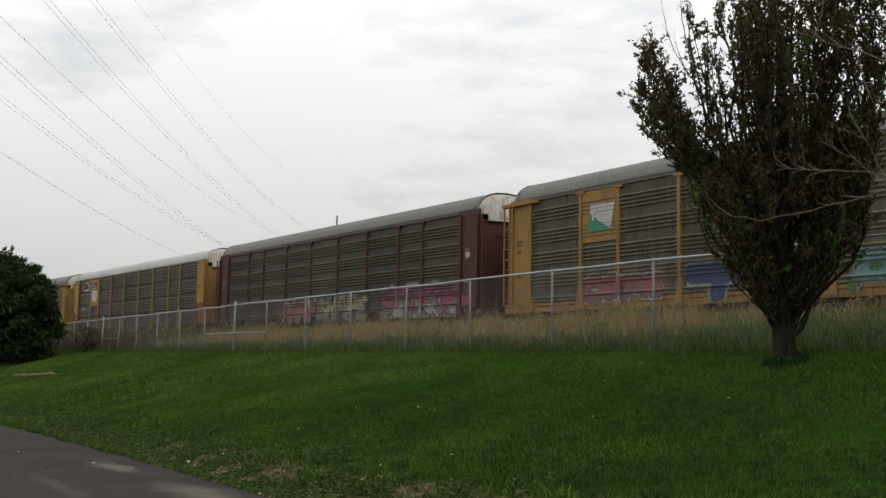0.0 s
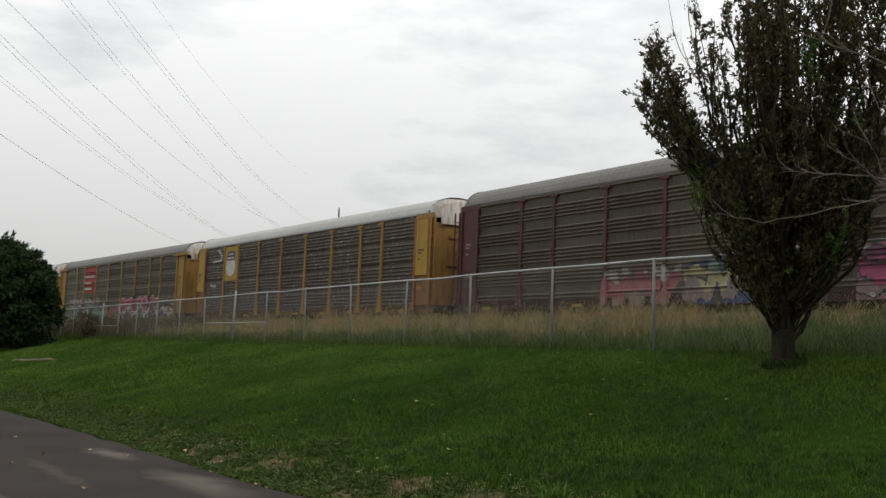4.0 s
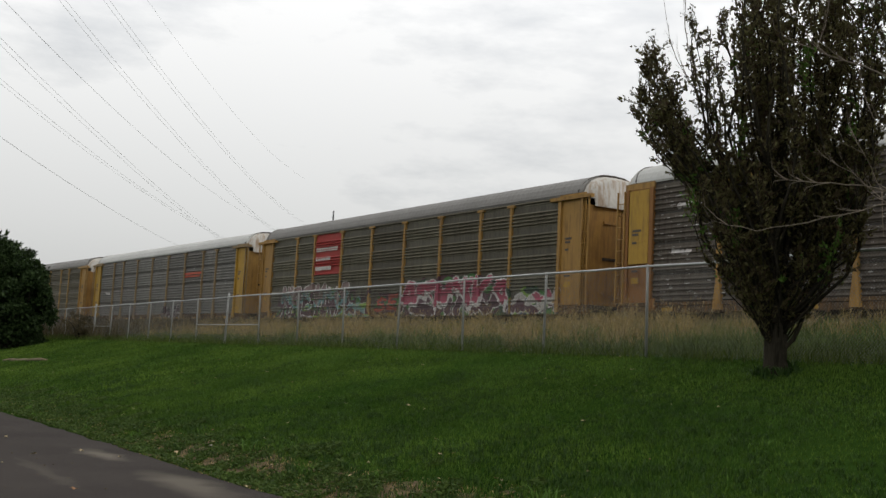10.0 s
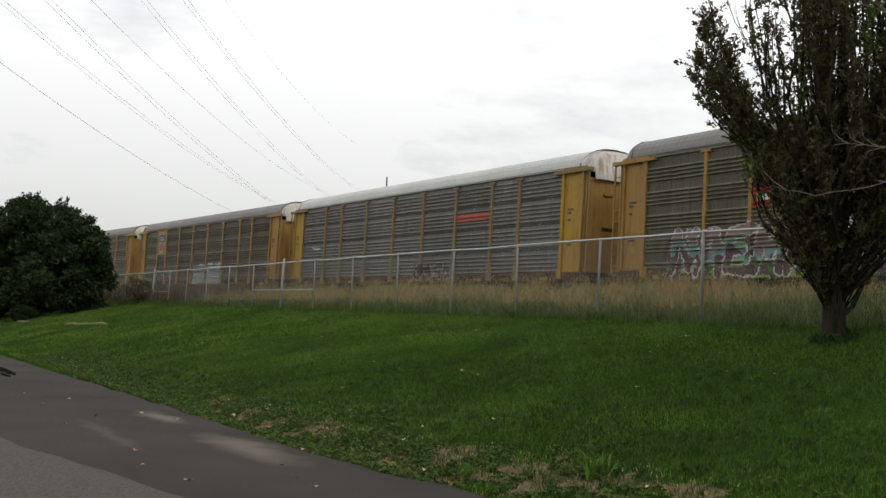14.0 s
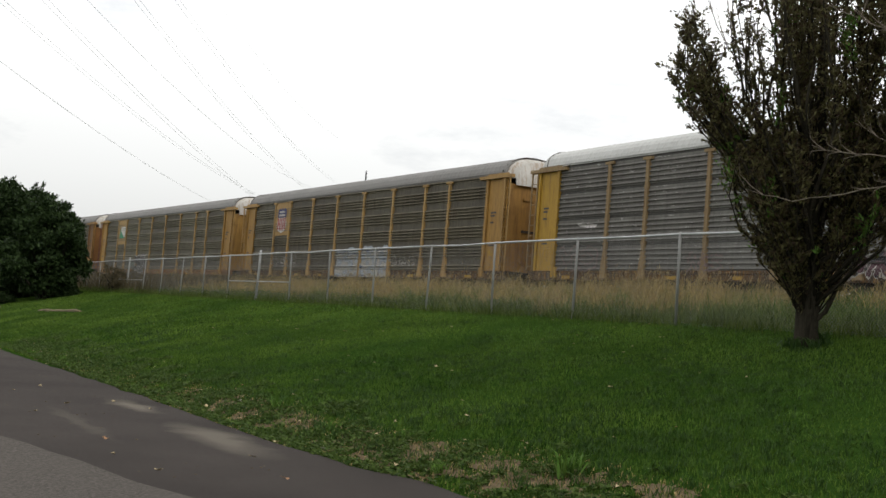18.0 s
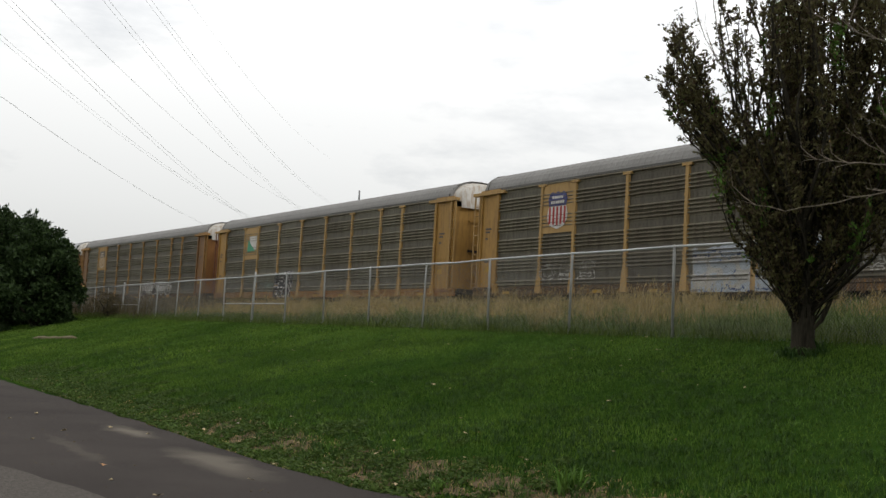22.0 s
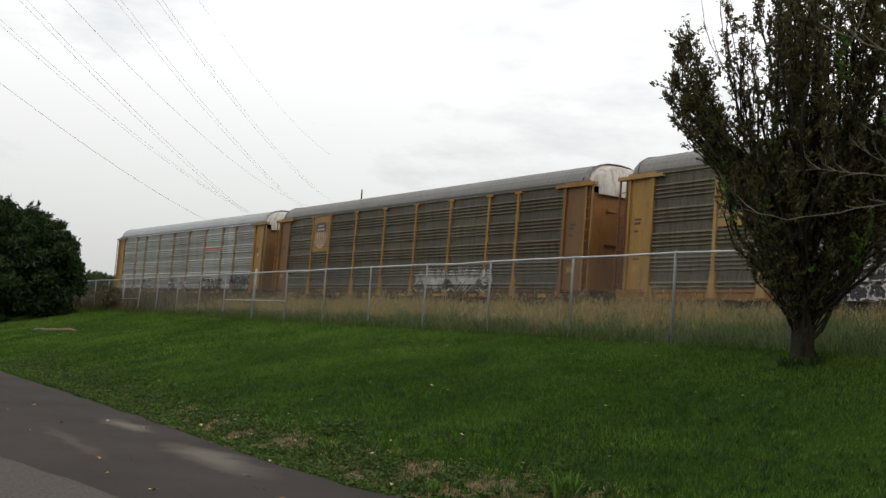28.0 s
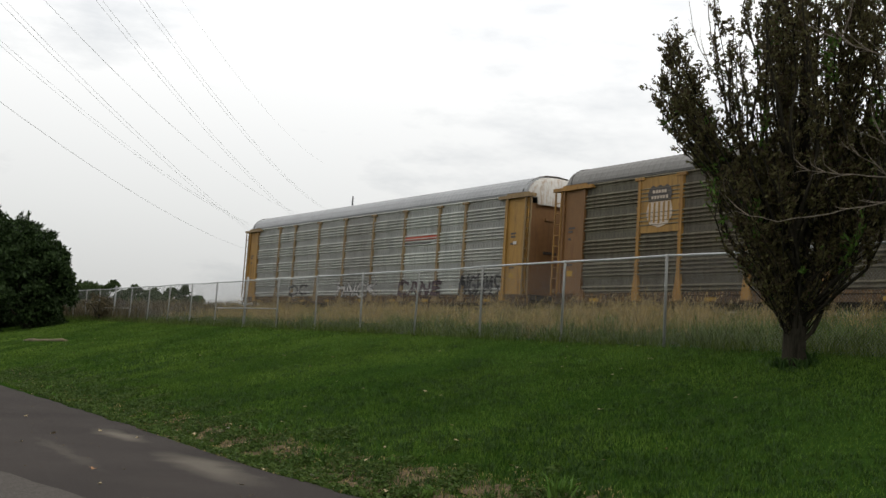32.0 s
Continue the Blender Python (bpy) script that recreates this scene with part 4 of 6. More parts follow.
R_SILVER = material("silver_roof", (0.25, 0.255, 0.255), (0.36, 0.365, 0.37), 9, 0.7, 0.55, 0.2, 0.05, (1, 1, 1), 0.8, 0.3, (0.2, 0.19, 0.18), 0.1)
C_WHITE = material("white_end_paint", (0.36, 0.345, 0.31), (0.50, 0.48, 0.44), 9, 1.2, 0.6, 0, 0.03, (1, 1, 1), 0.6, 0.8, (0.22, 0.13, 0.06), 0.5)
PINK, PALE, BLUE, INK = plain("pink_spray", (0.28, 0.055, 0.125)), plain("pale_spray", (0.34, 0.325, 0.29)), plain("blue_spray", (0.030, 0.052, 0.13)), plain("black_spray", (0.022, 0.020, 0.022))
MINT, CREAM, RED, TEAL = plain("mint_spray", (0.17, 0.22, 0.18)), plain("cream_spray", (0.34, 0.30, 0.16)), plain("red_spray", (0.31, 0.055, 0.032)), plain("teal_spray", (0.14, 0.26, 0.26))
LEAFY, PLUM, SALMON, ICE = plain("green_spray", (0.050, 0.145, 0.036)), plain("plum_spray", (0.070, 0.030, 0.038)), plain("salmon_spray", (0.28, 0.10, 0.10)), plain("ice_spray", (0.29, 0.32, 0.345))
GRIME = plain("dark_grime", (0.055, 0.045, 0.036))
LIME, DEEP = plain("lime_spray", (0.16, 0.28, 0.04)), plain("dark_green_spray", (0.020, 0.045, 0.022))
S_RED, S_WHITE, S_BLUE, S_GREEN = plain("sign_red", (0.29, 0.028, 0.022)), plain("sign_white", (0.50, 0.48, 0.45)), plain("sign_blue", (0.040, 0.045, 0.140)), plain("sign_green", (0.04, 0.24, 0.13))
S_NAVY, S_ORANGE, S_DARK, S_FADED = plain("sign_navy", (0.03, 0.03, 0.07)), plain("sign_orange", (0.40, 0.075, 0.04)), plain("sign_dark", (0.06, 0.05, 0.045)), plain("sign_faded", (0.46, 0.38, 0.30))

F_SILL = material("rusty_sill", (0.040, 0.027, 0.018), (0.105, 0.066, 0.033), 7, 0.9, 0.85, 0, 0.1, (1, 1, 1), 0.5, 0.85, (0.25, 0.125, 0.028), 0.30)
F_SILL_MAROON = material("maroon_sill", (0.022, 0.012, 0.009), (0.060, 0.026, 0.019), 7, 0.9, 0.85, 0, 0.1, (1, 1, 1), 0.5, 0.6, (0.05, 0.04, 0.03), 0.1)
F_REDRUST = frame_paint("red_rust_paint", (0.135, 0.045, 0.026), 0.7, (0.06, 0.03, 0.02))
F_ORANGE = frame_paint("rust_orange_paint", (0.22, 0.098, 0.024), 0.7)
F_STAINED = frame_paint("stained_yellow_paint", (0.29, 0.155, 0.036), 0.65, (0.12, 0.055, 0.02), 0.45)
F_WORN = frame_paint("worn_pale_paint", (0.225, 0.155, 0.072), 0.7)
CRIMSON = plain("crimson_spray", (0.29, 0.050, 0.085))
CHALK, ROSE = plain("chalk_spray", (0.47, 0.45, 0.43)), plain("rose_spray", (0.20, 0.085, 0.115))
MAUVE, VIOLET = plain("mauve_spray", (0.20, 0.145, 0.135)), plain("violet_spray", (0.125, 0.035, 0.085))

SPECS = [
    dict(sides="closed", label="grey ribbed autorack car with yellow posts and pink graffiti", panel=P_GREY, trim=F_YELLOW, roof=R_GREY, cap=C_WHITE, door=F_YELLOW, enddoor=F_YELLOW, sill=F_STAINED),
    dict(sides="closed", label="maroon-framed autorack car with grimy ribbed sides and pink graffiti", panel=P_BROWN, trim=F_BROWN, roof=R_GREY, cap=C_WHITE, door=F_BROWN, enddoor=F_BROWN, sill=F_SILL_MAROON, header=False),
    dict(sides="jointed", label="autorack car with dark grimy sides, white roof and bright yellow posts", panel=P_DARK, trim=F_YELLOW, roof=R_WHITE, cap=C_WHITE, door=F_ORANGE, plate=F_LEMON, enddoor=F_STAINED, sill=F_SILL, header=False),
    dict(sides="closed", label="grey autorack car with a red sign and long colourful graffiti", panel=P_OLIVE, trim=F_YELLOW, roof=R_GREY, cap=C_WHITE, door=F_YELLOW, enddoor=F_STAINED, sill=F_SILL),
    dict(sides="jointed", label="dull silver autorack car with a pale roof and an orange strip", panel=P_SILVER, trim=F_WORN, roof=R_WHITE, cap=C_WHITE, door=F_LEMON, enddoor=F_YELLOW, sill=F_SILL),
    dict(sides="closed", label="grimy autorack car with a striped shield sign and white graffiti blocks", panel=P_GREY, trim=F_PALE, roof=R_GREY, cap=C_WHITE, door=F_YELLOW, enddoor=F_STAINED, sill=F_SILL),
    dict(sides="closed", label="grimy autorack car with a green sign and dark tag", panel=P_GREY, trim=F_PALE, roof=R_GREY, cap=C_WHITE, door=F_YELLOW, enddoor=F_YELLOW, sill=F_ORANGE, stile=F_REDRUST),
    dict(sides="closed", label="brownish autorack car with a worn shield sign and white bubble graffiti", panel=P_MOSS, trim=F_STAINED, roof=R_GREY, cap=C_WHITE, door=F_RUST, enddoor=F_ORANGE, sill=F_SILL),
    dict(sides="closed", label="bright silver autorack car at the end of the train", panel=P_BRIGHT, trim=F_WORN, roof=R_SILVER, cap=C_WHITE, door=F_YELLOW, enddoor=F_RUST, sill=F_SILL),
]
CARS = [autorack(s) for s in SPECS]
Y_SIGN = -HALF - 0.075


def bay_span(i, gap=0.10):
    return BAYS[i] + gap, BAYS[i + 1] - gap


def yellow_board(car, mat, lo=3.05):
    v0, v1 = bay_span(1, 0.09)
    return flat_shape("sign_board", car, rect(v0, v1, lo, 4.86), Y_SIGN + 0.02, mat, 0.03)


def stencils(car, mat, seed, plate):
    """Small unreadable stencilled lines and notice plates on the end panels."""
    rng = random.Random(seed)
    y = -HALF - (0.118 if seed == 2 else 0.045)
    for v in (END_B + 0.36, END_A - 0.90):
        for z, w in ((3.35, 0.42), (3.22, 0.30), (2.95, 0.22), (2.0, 0.36)):
            flat_shape("stencil", car, rect(v, v + w * rng.uniform(0.7, 1.0), z, z + 0.07), y, mat, 0.012)
        flat_shape("notice", car, rect(v, v + 0.34, 1.62, 1.82), y, plate, 0.012)


def reflectors(car):
    """Yellow reflector plates on the lower sill."""
    for v in (3.1, 8.6, 11.5, 14.9, 17.8, 20.6, 25.2):
        flat_shape("reflector", car, rect(v - 0.24, v + 0.24, 0.70, 0.81), -HALF - 0.034, F_LEMON, 0.018)


def dress_cars():
    v0, v1 = bay_span(1)
    c = (v0 + v1) / 2
    for i, car in enumerate(CARS):
        reflectors(car)
        stencils(car, S_DARK if i != 1 else MAUVE, i, F_LEMON if i != 1 else S_DARK)
    # first car
    one, two, three, four, five, six, seven, eight, nine = CARS
    b = yellow_board(one, F_YELLOW, 3.02)
    flat_shape("emblem_field", b, [(5.72, 3.45), (6.85, 3.45), (7.02, 4.33), (5.80, 4.37)], Y_SIGN, S_WHITE)
    flat_shape("emblem_mark", b, [(5.66, 3.38), (6.90, 3.40), (6.45, 3.62), (6.20, 3.75), (5.80, 4.05)], Y_SIGN - 0.014, S_GREEN)
    flat_shape("emblem_bar", b, [(5.90, 3.78), (6.02, 3.78), (6.02, 4.0), (6.14, 4.0), (6.14, 4.1), (5.82, 4.1), (5.82, 4.0), (5.90, 4.0)], Y_SIGN - 0.028, S_WHITE)
    graffiti(one, 5.4, 9.3, 0.86, 2.0, [ROSE, SALMON, SALMON], PLUM, PALE, 3, 4, 0.19, 0.10, 0, None, "pink sprayed bubble letters", 0.05, 0.03, True, word="COPE")
    graffiti(one, 16.2, 19.4, 0.70, 2.10, [LEAFY, TEAL], INK, MINT, 125, 2, 0.20, 0.10, 0, None, "green sprayed letters", 0.0, word="AE")
    graffiti(one, 10.3, 13.2, 0.70, 2.05, [BLUE], INK, MINT, 122, 1, 0.24, 0.13, 0, None, "large blue sprayed letter", 0.0, word="T")
    # second car
    graffiti(two, 9.9, 13.6, 0.68, 2.10, [MAUVE, SALMON, SALMON, PALE], MAUVE, None, 11, 4, 0.17, 0.08, 0, None, "pale sprayed letters", 0.15, 0.03, True, word="ANMY")
    graffiti(two, 13.7, 18.8, 0.68, 2.20, [MAUVE, MAUVE, CREAM, CREAM, MINT], INK, None, 5, 5, 0.17, 0.06, 0, [GRIME, BLUE, GRIME], "cream and blue sprayed letters", 0.15, 0.03, True, 0.7, word="SNAPE")
    graffiti(two, 20.0, 26.3, 0.67, 2.25, [PALE, MAUVE, PINK, PINK, VIOLET], INK, INK, 9, 6, 0.185, 0.07, 0, [ROSE, MINT, MAUVE], "pink sprayed letters with black edges", 0.05, 0.03, True, 0.85, word="SITKOE")
    flat_shape("placard", two, rect(26.62, 26.92, 3.05, 3.28), -HALF - 0.06, S_FADED)
    flat_shape("pink_patch", two, rect(26.40, 27.05, 1.10, 1.50), -HALF - 0.06, PINK)
    # third car
    b = yellow_board(three, F_LEMON, 2.82)
    flat_shape("shield_lower", b, shield(c, 3.86, 1.26, 1.56, "lower"), Y_SIGN, S_WHITE)
    flat_shape("shield_upper", b, shield(c, 3.86, 1.20, 1.50, "upper"), Y_SIGN, S_NAVY)
    word_row(b, c - 0.34, 4.34, 0.10, 5, S_WHITE, Y_SIGN - 0.014, 1, 0.15, False)
    word_row(b, c - 0.42, 4.12, 0.10, 6, S_WHITE, Y_SIGN - 0.014, 2, 0.15, False)
    graffiti(three, 3.35, 5.0, 3.85, 4.85, [CHALK], CHALK, None, 27, 1, 0.05, 0.03, label="white hooked scrawl", lean=0.0, word="J")
    graffiti(three, 3.2, 4.1, 2.40, 2.85, [CHALK], CHALK, None, 28, 1, 0.04, 0.03, label="thin white dash", lean=0.0, word="-")
    # fourth car: red sign with three rows of white marks, long graffiti
    r0, r1 = bay_span(2, 0.06)
    b = painted_patch("sign_panel", four, r0, r1, 2.79, 4.86, S_RED, "faded red painted sign on the ribs")
    word_row(b, r0 + 0.20, 3.98, 0.19, 12, S_WHITE, Y_SIGN, 3, 0.185)
    word_row(b, r0 + 0.20, 3.50, 0.19, 9, S_WHITE, Y_SIGN, 4, 0.170)
    word_row(b, r0 + 0.20, 3.03, 0.19, 10, S_WHITE, Y_SIGN, 5, 0.165)
    graffiti(four, 3.2, 13.1, 0.67, 2.20, [PLUM], PLUM, None, 30, 8, 0.05, 0.03, 0, [DEEP, LEAFY, DEEP, LIME, TEAL, LEAFY, DEEP], "green sprayed backing with plum marks", 0.1, 0.035, False, 0.1)
    graffiti(four, 3.7, 11.1, 0.67, 2.42, [PLUM, PLUM, PLUM, TEAL, MAUVE, MAUVE, MAUVE], CHALK, CHALK, 31, 6, 0.150, 0.055, 1, None, "white-edged sprayed letters in mauve and plum", 0.12, 0.03, True, word="NAEMNA")
    graffiti(four, 10.9, 12.7, 0.75, 1.45, [PLUM, TEAL, LIME], CHALK, None, 37, 2, 0.13, 0.05, 0, None, "plum sprayed tail with pale edges", 0.3, 0.03, True)
    graffiti(four, 13.5, 15.5, 0.85, 1.78, [RED], PLUM, None, 12, 2, 0.08, 0.05, 0, [DEEP, LEAFY, PLUM], "red sprayed block", 0.1, 0.03, False, 0.6, word="SE")
    graffiti(four, 15.7, 23.5, 0.67, 2.36, [PLUM, PLUM, CHALK, CRIMSON, CRIMSON, CRIMSON, CRIMSON], CHALK, CHALK, 14, 6, 0.19, 0.05, 1, [LEAFY, DEEP, PLUM, LEAFY], "pink and white sprayed letters", 0.15, 0.03, True, 0.6, word="AEMYKA")
    graffiti(four, 23.6, 26.4, 0.67, 1.72, [PLUM, PALE, CRIMSON], CHALK, None, 15, 3, 0.15, 0.06, 0, [LEAFY, DEEP, LIME, BLUE], "green and plum sprayed letters", 0.1, 0.03, True, 0.4, word="QOM")
    # fifth car
    o0, o1 = bay_span(6, 0.10)
    flat_shape("strip", five, rect(o0, o1, 3.48, 3.62), Y_SIGN + 0.02, S_ORANGE)
    flat_shape("strip", five, rect(o0, o1 - 0.2, 3.32, 3.42), Y_SIGN + 0.02, S_ORANGE)
    graffiti(five, 15.1, 18.5, 0.70, 1.72, [INK, PLUM, INK], PALE, None, 21, 4, 0.09, 0.05, 1, None, "dark sprayed tag", 0.1, word="GQSN")
    graffiti(five, 3.6, 4.7, 2.45, 2.85, [CHALK], CHALK, None, 25, 1, 0.035, 0.03, label="thin white dash", lean=0.0, word="-")
    graffiti(five, 9.3, 10.8, 0.95, 1.7, [], MAUVE, None, 24, 2, 0.06, label="faint grey tag", word="NS")
    graffiti(five, 2.5, 4.9, 0.95, 2.0, [], MAUVE, None, 22, 2, 0.10, label="grey outlined letters", word="MO")
    # sixth car
    b = yellow_board(six, F_PALE, 2.98)
    flat_shape("shield_lower", b, shield(c, 3.83, 1.2, 1.42, "lower"), Y_SIGN, S_WHITE)
    flat_shape("shield_upper", b, shield(c, 3.83, 1.2, 1.42, "upper"), Y_SIGN, S_BLUE)
    for k in range(5):
        x = c - 0.44 + k * 0.22
        flat_shape("stripe", b, rect(x - 0.05, x + 0.05, 3.26 + 0.03 * abs(k - 2), 3.96), Y_SIGN - 0.014, S_RED)
    word_row(b, c - 0.32, 4.27, 0.10, 5, S_WHITE, Y_SIGN - 0.014, 6, 0.135, False)
    word_row(b, c - 0.38, 4.08, 0.10, 6, S_WHITE, Y_SIGN - 0.014, 7, 0.135, False)
    graffiti(six, 13.2, 15.65, 0.67, 2.16, [ICE, PALE, ICE], BLUE, ICE, 41, 4, 0.19, 0.10, 0, ICE, "pale sprayed block", 0.0, 0.03, False, 0.9)
    graffiti(six, 15.85, 18.5, 0.67, 2.20, [ICE, PALE, ICE], BLUE, ICE, 42, 4, 0.19, 0.10, 0, ICE, "pale sprayed block", 0.0, 0.03, False, 0.9)
    graffiti(six, 18.6, 21.0, 1.2, 1.75, [], PALE, None, 43, 3, 0.04, label="thin pale tag")
    graffiti(six, 5.2, 8.6, 1.2, 1.9, [], PALE, None, 44, 3, 0.05, label="thin pale tag")
    # seventh car
    b = yellow_board(seven, F_PALE, 2.95)
    flat_shape("emblem_field", b, [(5.9, 3.52), (6.95, 3.52), (7.0, 4.35), (6.0, 4.35)], Y_SIGN, S_WHITE)
    flat_shape("emblem_mark", b, [(5.75, 3.42), (6.85, 3.44), (6.45, 3.70), (6.25, 3.80), (5.85, 4.15)], Y_SIGN - 0.014, S_GREEN)
    graffiti(seven, 9.75, 12.1, 1.38, 2.14, [INK], CHALK, CHALK, 52, 3, 0.085, 0.060, 0, INK, "dark tag with pale outline", 0.0, 0.025, False, 0.95, word="GEMN")
    graffiti(seven, 9.75, 12.0, 0.67, 1.40, [INK], CHALK, CHALK, 53, 3, 0.085, 0.060, 0, INK, "dark tag with pale outline", 0.0, 0.025, False, 0.95, word="ESQY")
    graffiti(seven, 7.6, 9.6, 1.2, 1.75, [], MINT, None, 54, 3, 0.05, label="faint tag")
    # eighth car
    b = yellow_board(eight, F_YELLOW, 2.98)
    flat_shape("shield_lower", b, shield(c, 3.85, 1.2, 1.42, "lower"), Y_SIGN, S_FADED)
    for k in range(5):
        x = c - 0.44 + k * 0.22
        flat_shape("stripe", b, rect(x - 0.04, x + 0.04, 3.28 + 0.03 * abs(k - 2), 3.98), Y_SIGN - 0.014, F_YELLOW)
    flat_shape("shield_upper", b, shield(c, 3.85, 1.2, 1.42, "upper"), Y_SIGN, S_DARK)
    word_row(b, c - 0.32, 4.29, 0.10, 5, S_FADED, Y_SIGN - 0.014, 8, 0.135, False)
    word_row(b, c - 0.38, 4.10, 0.10, 6, S_FADED, Y_SIGN - 0.014, 9, 0.135, False)
    graffiti(eight, 16.0, 21.9, 0.90, 1.98, [GRIME, PALE, CHALK, CHALK], GRIME, CHALK, 61, 7, 0.13, 0.07, 0, None, "white sprayed bubble letters", 0.0, 0.03, True, word="OAMQMAO")
    # last car
    flat_shape("strip", nine, rect(o0, o1, 3.46, 3.66), Y_SIGN + 0.02, S_ORANGE)
    flat_shape("strip", nine, rect(o0, o1 - 0.5, 3.24, 3.32), Y_SIGN + 0.02, S_DARK)
    flat_shape("placard", nine, rect(26.75, 26.95, 2.95, 3.07), -HALF - 0.06, S_WHITE)
    graffiti(nine, 6.9, 9.2, 0.95, 1.75, [INK], PALE, PALE, 71, 2, 0.06, 0.05, 0, None, "scrawled dark tag", 0.1, word="OC")
    graffiti(nine, 12.3, 16.4, 0.90, 1.80, [CHALK], INK, INK, 72, 4, 0.07, 0.05, 0, None, "pale sprayed tag with dark edges", 0.15, word="HNCK")
    graffiti(nine, 18.3, 21.9, 0.90, 1.78, [PLUM], INK, None, 73, 4, 0.06, 0.05, 0, None, "plum sprayed tag", 0.1, word="CANE")
    graffiti(nine, 23.3, 26.1, 0.86, 2.0, [INK], INK, None, 74, 5, 0.03, label="scrawled dark tag", word="NGHMS")


dress_cars()


# ---- chain-link fence ----
FENCE_P0, FENCE_DIR = Vector((3.90, 19.30, 0)), Vector((-0.5178, 0.8555, 0))
FENCE_TOP, FENCE_BOT, POST_STEP = 3.56, 1.80, 3.05


def build_fence():
    root = tagged(empty("chain_link_fence", Matrix.Identity(4)), "galvanised chain-link fence with round posts and top rail", "fence")
    side = Vector((FENCE_DIR.y, -FENCE_DIR.x, 0))
    at = lambda k: FENCE_P0 + FENCE_DIR * (POST_STEP * k)
    bm = bmesh.new()
    tube(bm, [(0, 0, -0.1), (0, 0, FENCE_TOP - FENCE_BOT - 0.01), (0, 0, FENCE_TOP - FENCE_BOT + 0.03)], [0.027, 0.027, 0.018], 8)
    line_post = baked("post", bm)
    bm = bmesh.new()
    tube(bm, [(0, 0, -0.1), (0, 0, FENCE_TOP - FENCE_BOT + 0.10), (0, 0, FENCE_TOP - FENCE_BOT + 0.15)], [0.043, 0.043, 0.018], 8)
    end_post = baked("terminal_post", bm)
    rng = random.Random(5)
    for k in range(-6, 20):
        p = at(k)
        tilt = pose(0, 0, 0, rng.uniform(-1.2, 1.2), rng.uniform(-1.2, 1.2), 0)
        if k in (7, 13):
            put("terminal_post", end_post, M_GALV, root, Matrix.Translation((p.x, p.y, FENCE_BOT)) @ tilt)
        else:
            put("post", line_post, M_GALV, root, Matrix.Translation((p.x, p.y, FENCE_BOT)) @ tilt)
    for k in range(-6, 19):
        bm = bmesh.new()
        s = 0.015 * math.sin(k * 2.3)
        mid = (at(k) + at(k + 1)) / 2
        tube(bm, [(*at(k).xy, FENCE_TOP), (*mid.xy, FENCE_TOP - 0.01 + s), (*at(k + 1).xy, FENCE_TOP)], 0.022, 6)
        part("top_rail", bm, M_TOP_RAIL, root)
    for k0, k1 in ((6, 8), (12, 13.6)):
        bm = bmesh.new()
        tube(bm, [(*at(k0).xy, FENCE_BOT + 0.78), (*at(k1).xy, FENCE_BOT + 0.80)], 0.02, 6)
        part("brace_rail", bm, M_GALV, root)
    # woven wire: two layers of slanted strands that cross
    a0, a1, pitch, h = -6 * POST_STEP, 19 * POST_STEP, 0.062, FENCE_TOP - FENCE_BOT - 0.03
    v, f = [], []
    n = int((a1 - a0) / pitch)
    r = 0.0019
    for lay in (1, -1):
        for i in range(n):
            s0 = a0 + i * pitch
            s1 = s0 + lay * h
            s0c, s1c, z0, z1 = s0, s1, 0.0, h
            if s1c > a1:
                z1, s1c = (a1 - s0), a1
            if s1c < a0:
                z1, s1c = (s0 - a0), a0
            b = len(v)
            for s, z in ((s0c, z0), (s1c, z1)):
                p = FENCE_P0 + FENCE_DIR * s + side * (0.034 + lay * 0.002)
                for dx, dy in ((r, 0), (-0.5 * r, 0.87 * r), (-0.5 * r, -0.87 * r)):
                    v.append((p.x + FENCE_DIR.x * dx * 1.4 + side.x * dy, p.y + FENCE_DIR.y * dx * 1.4 + side.y * dy, FENCE_BOT + 0.02 + z))
            f += [(b, b + 1, b + 4, b + 3), (b + 1, b + 2, b + 5, b + 4), (b + 2, b, b + 3, b + 5)]
    ob = new("wire_mesh", mesh_from("wire_mesh", v, f, (M_WIRE,)))
    ob.parent = root
    tagged(ob, "woven chain-link wire", "", "", "stuff")


build_fence()


# ---- grasses ----
def field_points(n, a0, a1, q0, q1, rng, keep=None):
    """Points on the ground between two lines along the track."""
    a, q = rng.uniform(a0, a1, n), rng.uniform(q0, q1, n)
    if keep is not None:
        k = keep(a, q)
        a, q = a[k], q[k]
    qs = np.array([ground_z(x) for x in q])
    x = ALONG.x * a + ACROSS.x * q
    y = ALONG.y * a + ACROSS.y * q
    return np.stack([x, y, qs], 1), a, q


def noise2(a, q, s, seed):
    return np.array([noise.noise((x * s, y * s, seed)) for x, y in zip(a, q)])


def in_view(a, q):
    x, y = ALONG.x * a + ACROSS.x * q, ALONG.y * a + ACROSS.y * q
    az = np.degrees(np.arctan2(x, y))
    return (np.abs(az) < 30) & (y > 6)


def tufts(n, a0, a1, q0, q1, per, spread, height, keep, rng):
    """Base points and heights of grass that grows in tussocks: a tussock shares its height."""
    p, a, q = field_points(n, a0, a1, q0, q1, rng, keep)
    h = height(a, q) * rng.uniform(0.65, 1.25, len(p))
    base = np.repeat(p, per, 0)
    base[:, :2] += rng.normal(0, 1, (len(base), 2)) * (spread * rng.uniform(0.5, 1.4, len(p))).repeat(per)[:, None]
    return base, h.repeat(per) * rng.uniform(0.55, 1.05, len(base))


